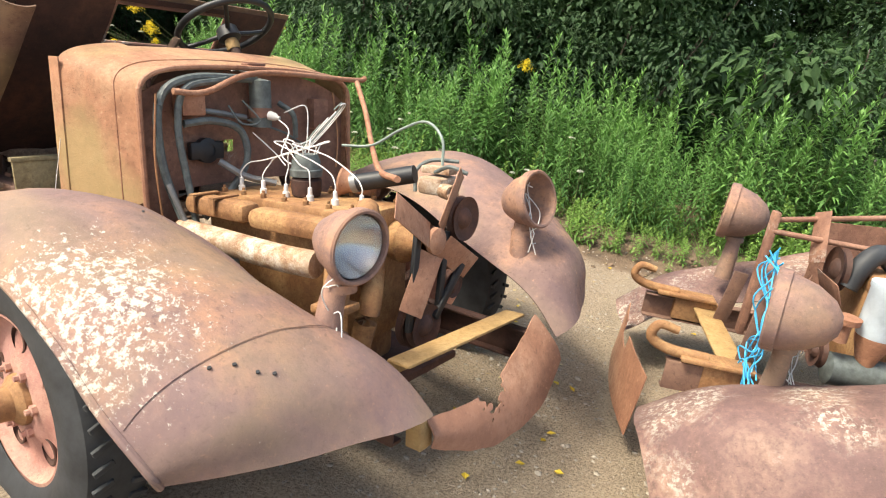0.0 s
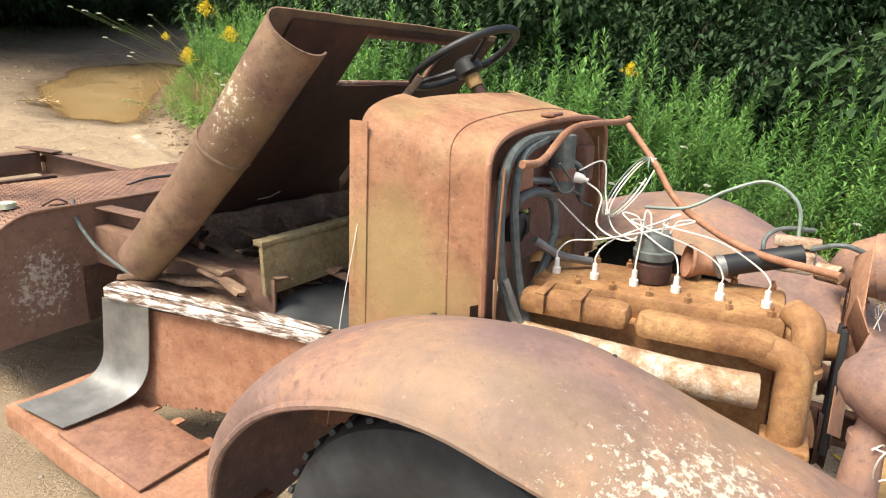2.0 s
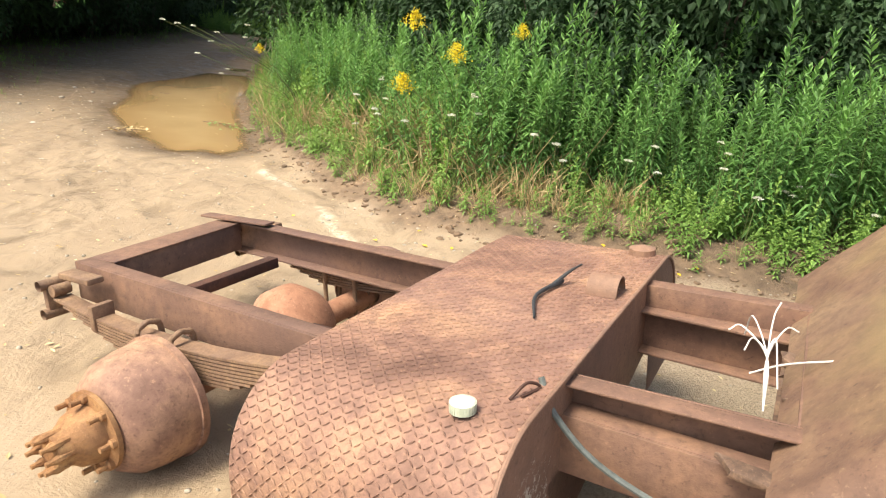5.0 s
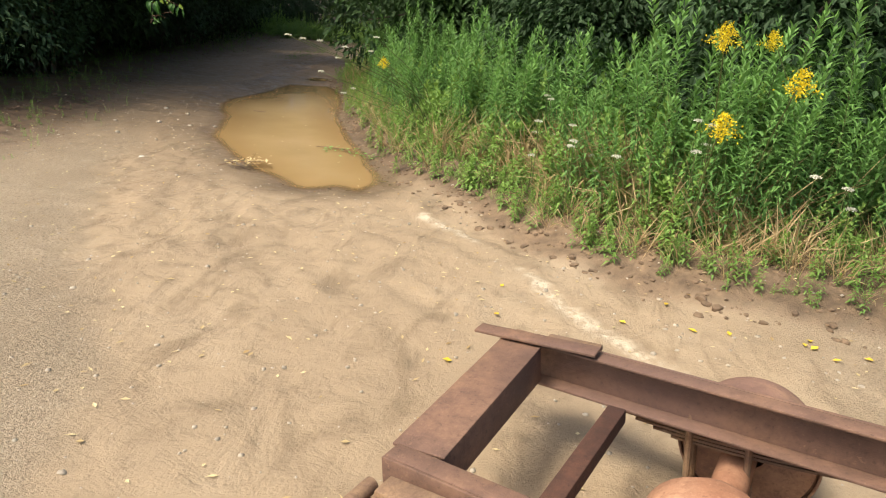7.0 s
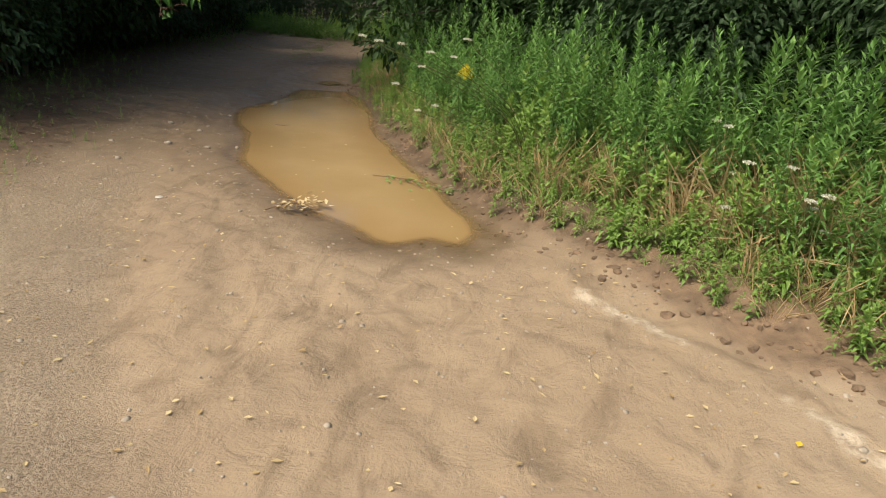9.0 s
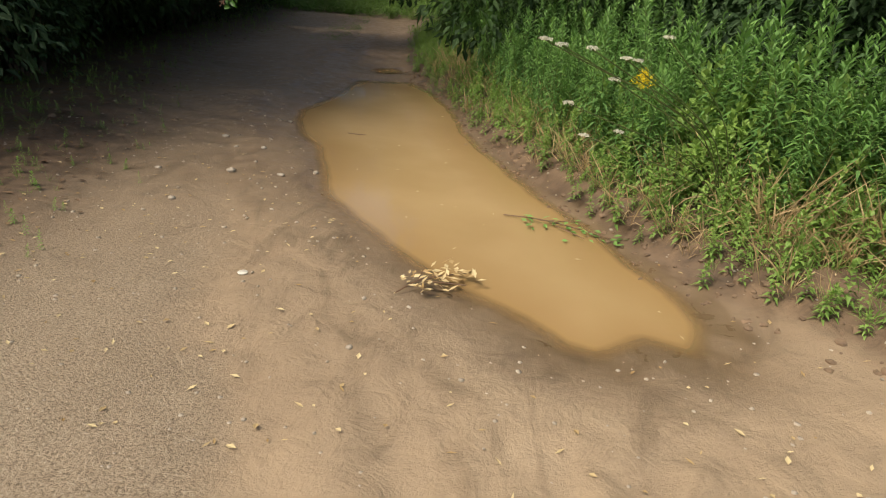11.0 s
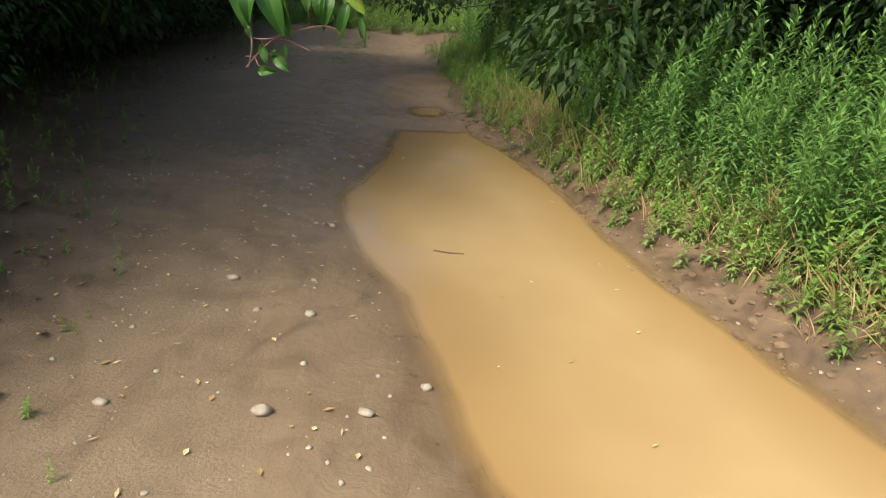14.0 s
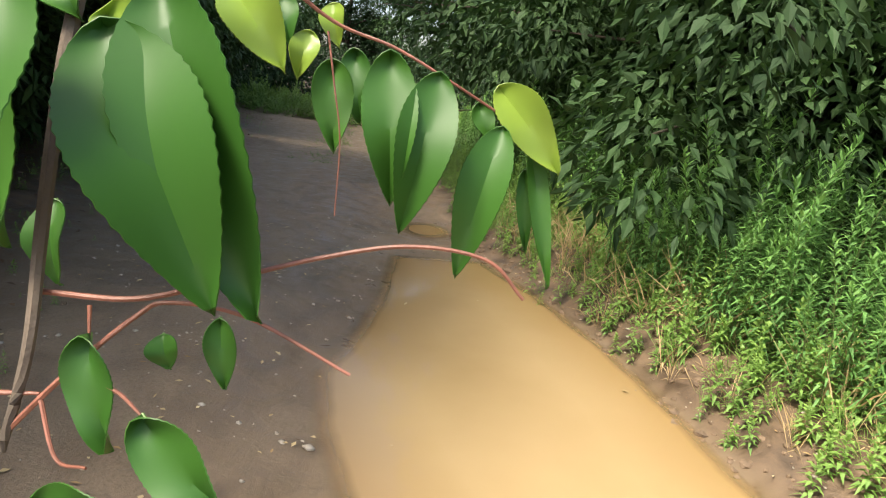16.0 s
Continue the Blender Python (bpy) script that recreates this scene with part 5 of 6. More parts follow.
dist = part("distributor", eng(joined(lathe([(0, 0.055), (0.03, 0.06), (0.06, 0.06), (0.07, 0.05)], (-0.02, 0.07, 0.91), (0, 0, 1), 22))), RUST_DARK, engine)
part("distributor_cap", eng(lathe([(0.0, 0.062), (0.025, 0.064), (0.03, 0.058), (0.06, 0.055), (0.085, 0.045), (0.09, 0.0)], (-0.02, 0.07, 0.985), (0, 0, 1), 24)), CONDUIT, dist, "dark grey distributor cap with wire towers")
for i in range(6):
    x = -0.31 + 0.125 * i
    a = radians(60 * i)
    c = ENG @ Vector((-0.02 + 0.042 * math.cos(a), 0.07 + 0.042 * math.sin(a), 1.07))
    e = ENG @ Vector((x, 0.0, 0.955))
    out = Vector((math.cos(a), math.sin(a), 0))
    part("plug_wire", tube([c, c + out * 0.02 + Vector((0, 0, 0.04)), c + out * 0.06 + Vector((0, -0.02, 0.045)), c * 0.45 + e * 0.55 + Vector((0, -0.03, 0.035 + 0.02 * (i % 3))), e + (c - e) * 0.12 + Vector((0, 0, 0.05)), e + Vector((0, 0, 0.025)), e], 0.0027, 7, 8), WIRE_WHITE, dist, "white ignition wire")
part("coil_wire", tube([(0.20, 0.04, 1.19), (0.26, 0.05, 1.14), (0.27, 0.0, 1.05), (0.38, -0.03, 1.02), (0.46, -0.04, 1.08)], 0.0032, 7, 8), WIRE_WHITE, dist)
for k in range(3):
    pts = [(0.30 + 0.07 * math.cos(a) + 0.012 * k, 0.20 + 0.10 * math.sin(a), 1.16 + 0.10 * math.sin(a + 0.8)) for a in np.linspace(0.3 * k, 5.6 + 0.3 * k, 9)]
    part("loose_wire", tube(pts, 0.0026, 6, 5), WIRE_WHITE if k else WIRE_GREEN, dist)
part("loose_wire", tube([(0.36, 0.26, 1.08), (0.50, 0.30, 1.09), (0.62, 0.34, 1.16), (0.74, 0.36, 1.20), (0.84, 0.34, 1.14), (0.86, 0.32, 1.02)], 0.006, 7, 8), WIRE_GREEN, dist)
part("loose_wire", tube([(0.15, 0.12, 1.21), (0.22, 0.18, 1.24), (0.24, 0.17, 1.12), (0.30, 0.10, 1.02), (0.42, 0.04, 1.0)], 0.003, 6, 8), WIRE_WHITE, dist)
part("loose_wire", tube([(0.14, -0.04, 1.13), (0.20, 0.02, 1.05), (0.27, 0.02, 1.0)], 0.003, 6, 8), WIRE_WHITE, dist)
hose = part("radiator_hose", tube([(0.66, 0.02, 0.97), (0.75, 0.07, 0.99), (0.88, 0.12, 1.02)], 0.034, 14, 6), BLACK, engine, "short black rubber hose")
part("hose_clamp", tube([(0.655, 0.017, 0.968), (0.675, 0.027, 0.974)], 0.037, 14, 2), STEEL, hose)
part("funnel_pipe", lathe([(0, 0.055), (0.01, 0.058), (0.05, 0.036), (0.16, 0.032)], (0.56, 0.05, 0.965), (0.7, 0.35, -0.12), 18), RUST_ORANGE, engine)
carb = part("carburettor", joined(box((0.86, 0.30, 0.96), (0.12, 0.13, 0.07), bevel=0.015), box((0.86, 0.30, 1.02), (0.14, 0.06, 0.03)), lathe([(0, 0.03), (0.07, 0.03), (0.07, 0.024), (0.02, 0.022)], (0.93, 0.24, 0.95), (0.8, -0.4, 0), 16)), CREAM, engine, "small pale carburettor with hose fittings")
part("fuel_line", tube([(0.78, 0.25, 0.93), (0.76, 0.28, 1.01), (0.80, 0.33, 1.05), (0.90, 0.38, 1.05)], 0.008, 8, 6), CONDUIT, carb)
part("fuel_line", tube([(0.90, 0.22, 1.02), (0.98, 0.20, 1.05), (1.05, 0.22, 1.03)], 0.008, 8, 6), CONDUIT, carb)
part("water_neck", eng(joined(tube([(0.38, -0.05, 0.92), (0.42, -0.10, 0.90), (0.42, -0.13, 0.80), (0.40, -0.12, 0.70)], 0.042, 12, 6), lathe([(0, 0.05), (0.02, 0.05), (0.025, 0.04)], (0.42, -0.13, 0.78), (0, 0, 1), 16))), RUST_ENGINE, engine)
part("water_pump", joined(lathe([(0, 0.07), (0.06, 0.08), (0.10, 0.05), (0.16, 0.04)], (0.86, 0.03, 0.78), (1, 0, 0), 20), tube([(0.88, -0.1, 0.72), (0.95, -0.2, 0.60), (0.92, -0.22, 0.45)], 0.04, 10, 5)), RUST_ENGINE, engine)
fan = part("fan", joined(lathe([(0, 0.05), (0.02, 0.05), (0.03, 0.03), (0.035, 0)], (1.03, 0.05, 0.80), (1, 0, 0), 18)), RUST_ORANGE, engine, "rusty four-bladed cooling fan")
for a in (55, -32, 150, -122):
    bl = box((0, 0, 0.165), (0.004, 0.10, 0.23), (0, 0, 22), bevel=0.0015)
    bmesh.ops.transform(bl, matrix=pose(1.04, 0.05, 0.80, a, 0, 0), verts=bl.verts)
    part("blade", bl, RUST_ORANGE, fan)


def pulley(c, r, w=0.035, m=RUST_DARK):
    return lathe([(0, 0.02), (0.0, r * 0.45), (0.012, r * 0.5), (0.012, r * 0.82), (0, r), (w * 0.5, r * 0.86), (w, r), (w * 0.7, r * 0.8), (w * 0.7, r * 0.5), (w, r * 0.4), (w + 0.01, 0.02), (w + 0.01, 0)], c, (1, 0, 0), 28)


for c, r in (((1.0, 0.02, 0.48), 0.085), ((0.96, 0.02, 0.48), 0.095), ((1.02, 0.22, 0.86), 0.085), ((0.99, 0.20, 0.60), 0.055)):
    part("pulley", pulley(c, r), RUST_DARK, engine, "grooved black fan belt pulley")
for a, b in (((1.02, -0.07, 0.48), (1.02, -0.03, 0.86)), ((1.02, 0.10, 0.50), (1.02, 0.14, 0.82)), ((1.03, 0.07, 0.50), (1.03, 0.26, 0.70))):
    part("fan_belt", beam(a, b, 0.02, 0.03), BLACK, engine)
part("cross_bar", joined(beam((1.18, -0.32, 0.49), (1.18, 0.42, 0.46), 0.09, 0.012), beam((1.135, -0.32, 0.46), (1.135, 0.42, 0.43), 0.01, 0.06)), YELLOW_BAR, truck, "ochre front cross member")
part("oil_pan", box((0.55, 0.02, 0.28), (0.9, 0.5, 0.03)), RUST_DARK, truck)


def valance_fn(u, v):
    top = spline([(1.30, 0.36, 0.50), (1.32, 0.22, 0.44), (1.34, 0.05, 0.375), (1.345, -0.12, 0.345), (1.33, -0.36, 0.37)], u)
    low = spline([(1.38, 0.46, 0.30), (1.41, 0.26, 0.20), (1.41, 0.02, 0.17), (1.385, -0.18, 0.20), (1.35, -0.36, 0.28)], u)
    return Vector(top + (low - top) * v) + Vector((0.02 * math.sin(math.pi * v), 0, 0.01 * noise.noise(Vector((u * 9, v * 2, 0)))))


part("valance", shell(valance_fn, 130, 46, 0.005, lambda u, v: not (0.50 < u < 0.72 and v < 0.42 - 9 * abs(u - 0.61) ** 1.5 + 0.30 * noise.noise(Vector((u * 30, v * 9, 4.0))))), RUST_ORANGE, truck, "torn orange-rusted lower valance")
for y in (-0.40, 0.42):
    part("frame_horn", channel((0.0, y, 0.44), (1.25, y, 0.40), 0.05, 0.13, open_side=1 if y < 0 else -1), RUST_DARK, truck)
part("bumper_bracket", box((1.30, -0.36, 0.32), (0.06, 0.06, 0.10)), YELLOW_BAR, truck)

# cab floor, sill and seat
part("sill_panel", shell(lambda u, v: Vector((-1.22 + 0.95 * u, -0.84 + 0.20 * u, 0.28 + 0.40 * v + 0.05 * u * (1 - v) + (0.03 if v > 0.9 else 0))), 80, 40, 0.006, lambda u, v: v > 0.10 + 0.16 * u + 0.07 * noise.noise(Vector((u * 9, 0, 1.0))) + 0.03 * noise.noise(Vector((u * 40, 0, 1.0)))), RUST_ORANGE, truck, "orange-rusted cab sill panel")
def step_fn(u, v):
    """Outer skirt, rounded edge and flat top of the running board, front end at u = 1."""
    x = -1.40 + 0.98 * u
    top = 0.385 - 0.135 * u + 0.004 * math.sin(14 * u)
    if v < 0.2:
        return Vector((x, -1.150, top - 0.075 * (1 - v / 0.2)))
    k = (v - 0.2) / 0.8
    return Vector((x, -1.145 + (0.36 - 0.03 * u) * k, top + 0.006 * math.sin(math.pi * min(1, 5 * k))))


part("step_plate", shell(step_fn, 30, 20, 0.007, lambda u, v: not (v > 0.88 and noise.noise(Vector((u * 8, 3.1, 0))) > 0.05) and not (abs(u - 0.68) < 0.02 and 0.55 < v < 0.75)), RUST_ORANGE, truck, "flat rusty running board with a folded edge")
part("step_end", box((-0.425, -1.02, 0.215), (0.012, 0.25, 0.075), (0, 7, 0), 0.003), RUST, truck)
part("step_tread", box((-0.92, -0.985, 0.331), (0.42, 0.27, 0.010), (0, 7.8, 1), 0.003), RUST, truck, "patterned rusty step tread")


def shield_fn(u, v):
    prof = spline([(-0.835, 0.735), (-0.835, 0.60), (-0.84, 0.49), (-0.885, 0.425), (-0.98, 0.405), (-1.12, 0.405)], v)
    return Vector((-1.235 + 0.22 * u - 0.10 * v, prof[0] - 0.018 + 0.03 * u, prof[1] - 0.03 * u * v))


part("splash_shield", shell(shield_fn, 8, 30, 0.004), STEEL, truck, "bent bare steel splash shield")


def plank(a, b, w, h, material, name, label, seed, parent=truck):
    """A split, rotten plank: a bar with torn ends and a furrowed surface."""
    bm = beam(a, b, w, h, 0.004)
    bmesh.ops.subdivide_edges(bm, edges=[e for e in bm.edges if e.calc_length() > 0.12], cuts=12)
    d = (Vector(b) - Vector(a)).normalized()
    for vtx in bm.verts:
        q = vtx.co
        t = (q - Vector(a)).dot(d)
        vtx.co += Vector((0, 0.010, 0.012)) * noise.noise(Vector((t * 6, q.y * 30 + seed, q.z * 30)))
        if abs(t) < 0.01 or abs(t - (Vector(b) - Vector(a)).length) < 0.01:
            vtx.co += d * 0.06 * noise.noise(Vector((q.y * 40, q.z * 40, seed)))
    return part(name, bm, material, parent, label)


part("sill_board", joined(beam((-1.20, -0.862, 0.765), (-0.34, -0.664, 0.715), 0.018, 0.040, 0.004), beam((-1.19, -0.84, 0.792), (-0.36, -0.645, 0.742), 0.05, 0.006, 0.002)), WOOD_PALE, truck, "split board with flaking white paint")
part("cab_floor", shell(lambda u, v: Vector((-1.22 + 0.98 * u, (-0.84 + 0.20 * u) * (1 - v) + 0.66 * v, 0.775 - 0.055 * u + 0.015 * noise.noise(Vector((u * 5, v * 6, 0))))), 24, 24, 0.012, lambda u, v: not (u > 0.66 and 0.55 < v)), WOOD, truck, "rotten dark brown cab floor")
rng = np.random.default_rng(6)
for k in range(38):
    c = Vector((rng.uniform(-1.05, -0.66), rng.uniform(-0.72, 0.25), 0.79 + 0.10 * (k / 38)))
    a = rng.uniform(-30, 25)
    d = Vector((math.cos(radians(a)), math.sin(radians(a)), rng.normal(0, 0.16)))
    L2 = rng.uniform(0.12, 0.28)
    plank(c - d * L2, c + d * L2, rng.uniform(0.02, 0.07), rng.uniform(0.008, 0.022), WOOD, "rotten_plank", "", 10 + k)
part("seat_front_board", joined(beam((-0.63, -0.66, 0.90), (-0.52, 0.30, 0.93), 0.02, 0.19), beam((-0.64, -0.665, 0.985), (-0.53, 0.30, 1.01), 0.05, 0.02)), OLIVE, truck, "olive painted seat base board, rotten along its top")
plank((-1.12, -0.50, 0.90), (-0.95, 0.55, 0.92), 0.03, 0.16, WOOD, "seat_back_rail", "rotten wooden seat rail", 41)
part("floor_mat", shell(lambda u, v: Vector((-0.62 + 0.34 * u, -0.66 + 0.55 * v + 0.03 * math.sin(9 * u), 0.785 - 0.045 * u + 0.10 * v * u - 0.05 * (1 - v) ** 4 + 0.012 * math.sin(7 * v + 5 * u))), 16, 20, 0.006), MAT_BLACK, truck, "crumpled dark grey rubber floor mat")
for pts, r, m, n in (
    ([(-0.42, -0.18, 0.74), (-0.47, -0.18, 1.05), (-0.55, -0.20, 1.34)], 0.013, RUST_DARK, "gear_lever"),
    ([(-0.44, -0.10, 0.74), (-0.50, -0.10, 1.05), (-0.53, -0.10, 1.36)], 0.012, RUST_DARK, "brake_lever"),
    ([(-0.40, -0.30, 0.74), (-0.47, -0.25, 0.92), (-0.46, -0.23, 1.02)], 0.014, OLIVE, "pedal_arm"),
    ([(-0.38, -0.24, 0.72), (-0.42, -0.20, 0.90), (-0.48, -0.15, 1.10)], 0.014, OLIVE, "pedal_arm"),
    ([(-0.28, -0.40, 1.20), (-0.30, -0.42, 0.95), (-0.33, -0.46, 0.75)], 0.009, WIRE_GREEN, "control_cable"),
    ([(-0.27, -0.20, 1.30), (-0.30, -0.12, 1.02), (-0.36, -0.2, 0.80)], 0.008, STEEL, "control_cable"),
    ([(-0.26, -0.62, 1.10), (-0.30, -0.66, 0.80), (-0.33, -0.70, 0.45)], 0.0015, WIRE_WHITE, "control_cable"),
):
    part(n, tube(pts, r, 8, 8), m, truck)

# steering
steer = part("steering_column", tube([(0.10, 0.24, 0.70), (-0.18, 0.24, 1.25), (-0.40, 0.24, 1.57)], 0.024, 12, 4), RUST_DARK, truck, "steering column with dangling grey switch gear")
part("column_switch", joined(lathe([(0, 0.034), (0.12, 0.034), (0.13, 0.02), (0.16, 0.02)], (-0.30, 0.24, 1.43), (0.5, 0, -0.75), 18), tube([(-0.27, 0.24, 1.36), (-0.24, 0.16, 1.38), (-0.22, 0.12, 1.34)], 0.012, 8, 4)), STEEL, steer)
SW = Vector((-0.40, 0.24, 1.585))
SN = Vector((-0.50, 0.0, 0.86)).normalized()
su = SN.cross(Vector((0, 1, 0))).normalized()
sv = SN.cross(su)
wheel = part("steering_wheel", tube([SW + (su * math.cos(a) + sv * math.sin(a)) * 0.225 for a in np.linspace(0, 2 * math.pi, 33)], 0.0155, 12, 3, caps=False), BLACK, truck, "three-spoke black steering wheel")
for a in (0.5, 2.6, 4.71):
    e = SW + (su * math.cos(a) + sv * math.sin(a)) * 0.22
    part("spoke", tube([SW - SN * 0.03, (SW + e) / 2 - SN * 0.02, e], 0.011, 8, 4), BLACK, wheel)
part("horn_hub", lathe([(-0.06, 0.03), (-0.05, 0.055), (0.0, 0.05), (0.012, 0.035), (0.016, 0)], SW - SN * 0.01, SN, 24), BLACK, wheel)
part("column_collar", lathe([(0, 0.03), (0.03, 0.034), (0.05, 0.03)], SW - SN * 0.12, SN, 18), YELLOW_BAR, wheel)


# leaning rear wall of the cab, with its rounded near corner and the rear window
CAB_N = Vector((0.725, 0, -0.689))


def cabwall_fn(u, v):
    """u up the leaning wall, v from the lip of the rolled near pillar across to the far side."""
    r = 0.080 + 0.016 * u
    y0 = -0.755 + 0.10 * u
    q = min(v / 0.16, 1.0)
    ang = (1 - q) * math.pi * 1.18
    p = Vector((-1.21 + 0.705 * u, y0 + (0.72 - y0) * max(0, v - 0.16) / 0.84, 0.905 + 0.80 * u))
    if q < 1:
        p += CAB_N * (r * (1 - math.cos(ang)))
        p.y -= r * math.sin(ang)
        p += Vector((0.725, 0, 0.689)) * (0.035 * math.sin(ang) * (1 - u) ** 6)
    p.z -= 0.03 * (max(0, v - 0.5) ** 2) * u
    return p + CAB_N * (0.02 * math.sin(math.pi * u) + 0.004 * noise.noise(p * 6))


def cabwall_keep(u, v):
    return not (0.735 < u < 0.945 and 0.43 < v < 0.78)


cabwall = part("cab_rear_wall", shell(cabwall_fn, 40, 90, 0.006, cabwall_keep), RUST_PANEL, truck, "rusty cab rear wall leaning forward, with an empty window")
# Second sheet just inside the wall, much darker than the wall itself.
part("cab_inner_sheet", shell(lambda u, v: cabwall_fn(0.03 + 0.95 * u, 0.20 + 0.79 * v) + CAB_N * 0.012, 40, 76, 0.004, lambda u, v: cabwall_keep(0.03 + 0.95 * u, 0.20 + 0.79 * v)), RUST_DARK, cabwall, "dark inner face of the cab wall")
fr = [cabwall_fn(a, b) for a, b in ((0.74, 0.435), (0.94, 0.435), (0.94, 0.775), (0.74, 0.775), (0.74, 0.435))]
for a, b in zip(fr, fr[1:]):
    part("window_frame", tube([a, b], 0.010, 8, 2), RUST, cabwall)
part("corner_bead", tube([cabwall_fn(0.58, 0.005 + 0.15 * i / 10) - CAB_N * 0.004 for i in range(11)], 0.009, 8, 2), RUST_PANEL, cabwall)
plank((-0.46, 0.02, 1.52), (-0.72, -0.16, 1.10), 0.03, 0.03, WOOD, "broken_strut", "splintered grey wooden strut", 60)

# rear frame, saddle tank and axle
RY0, RY1 = -0.60, 0.21
for y, s in ((RY0, 1), (RY1, -1)):
    part("frame_rail", channel((-0.60, y if y < 0 else y - 0.06, 0.86), (-3.78 if y < 0 else -3.84, y + 0.07, 0.945), 0.075, 0.16, 0.010, -s), RUST_FRAME, truck, "rusty pressed steel frame rail")
part("cross_member", joined(beam((-3.72, RY0 + 0.11, 0.935), (-3.78, RY1 + 0.03, 0.935), 0.16, 0.010), beam((-3.66, RY0 + 0.11, 0.865), (-3.71, RY1 + 0.03, 0.865), 0.010, 0.13)), RUST_FRAME, truck, "rear cross member of the frame")
part("cross_member", beam((-3.40, RY0 + 0.05, 0.80), (-3.40, RY1 - 0.05, 0.80), 0.06, 0.05), RUST_DARK, truck)
part("rail_bar", beam((-3.96, RY1 + 0.03, 0.955), (-3.50, RY1 + 0.04, 0.955), 0.07, 0.012), RUST_FRAME, truck)
for y in (RY0, RY1):
    part("sub_rail", channel((-1.12, y + 0.05, 0.955), (-1.68, y + 0.03, 0.965), 0.07, 0.11, 0.008, 1 if y < 0 else -1), RUST_FRAME, truck, "short rusty sub-frame channel")
part("sub_cross", beam((-1.16, RY0 + 0.09, 0.91), (-1.16, RY1 + 0.01, 0.91), 0.02, 0.08), RUST_FRAME, truck)
part("drive_shaft", tube([(-0.5, -0.15, 0.62), (-2.9, -0.15, 0.66)], 0.04, 12, 2), RUST_DARK, truck)
for k in range(5):
    part("rivet", lathe([(0, 0.013), (0.008, 0.010), (0.011, 0)], (-1.17 - 0.05 * (k % 3), RY0 - 0.0 + 0.012, 0.80 - 0.05 * (k // 2)), (0, -1, 0), 10), RUST_FRAME, truck)

TX0, TX1, TY0, TY1, TZ0, TZ1 = -2.34, -1.66, -1.06, 0.72, 0.48, 0.985


def tank_profile(v):
    """Near lower edge, up the side, round the corner, across the top and down the far side."""
    r = 0.24
    pts = [(TY0, TZ0), (TY0, TZ1 - r)]
    pts += [(TY0 + r * (1 - math.cos(a)), TZ1 - r + r * math.sin(a)) for a in np.linspace(0.15, math.pi / 2, 10)]
    pts += [(TY1 - r * (1 - math.cos(a)), TZ1 - r + r * math.sin(a)) for a in np.linspace(math.pi / 2, 0.15, 10)]
    pts += [(TY1, TZ1 - r), (TY1, TZ0)]
    d = [0.0]
    for a, b in zip(pts, pts[1:]):
        d.append(d[-1] + math.dist(a, b))
    s = v * d[-1]
    for i in range(len(pts) - 1):
        if s <= d[i + 1] + 1e-9:
            k = (s - d[i]) / (d[i + 1] - d[i])
            return pts[i][0] + (pts[i + 1][0] - pts[i][0]) * k, pts[i][1] + (pts[i + 1][1] - pts[i][1]) * k
    return pts[-1]


def tank_fn(u, v):
    y, z = tank_profile(v)
    return Vector((TX0 + (TX1 - TX0) * u, y, z + 0.004 * noise.noise(Vector((u * 3, v * 8, 0)))))


tank = part("saddle_tank", shell(tank_fn, 10, 80, 0.006), RUST_TANK, truck, "rusty diamond-plate saddle tank across the frame")


def tank_end(x, name):
    bm = bmesh.new()
    loop = [bm.verts.new((x, *tank_profile(i / 60))) for i in range(61)]
    inner = [(TY1 - 0.36, TZ0), (TY1 - 0.36, 0.80), (TY0 + 0.38, 0.80), (TY0 + 0.38, TZ0)]
    loop += [bm.verts.new((x, *p)) for p in inner]
    bm.faces.new(loop)
    bmesh.ops.triangulate(bm, faces=bm.faces[:])
    bm.normal_update()
    bmesh.ops.solidify(bm, geom=bm.faces[:], thickness=0.005)
    return part(name, bm, RUST_TANKFACE, tank, "smooth rusty tank end with pale speckles", smooth=False)


tank_end(TX1 - 0.004, "front_plate")
tank_end(TX0 + 0.004, "rear_plate")
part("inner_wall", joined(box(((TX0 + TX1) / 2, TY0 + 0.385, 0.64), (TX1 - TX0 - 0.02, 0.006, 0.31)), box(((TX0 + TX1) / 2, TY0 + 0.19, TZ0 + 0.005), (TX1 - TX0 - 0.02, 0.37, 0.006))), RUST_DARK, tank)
part("edge_bead", tube([Vector((TX1 + 0.002, *tank_profile(i / 60))) for i in range(61)], 0.007, 8, 1), RUST_TANKFACE, tank)
# raised tread of the plate: alternate slanted bars
lv, lf, o = [], [], 0
nu, nv = 34, 112
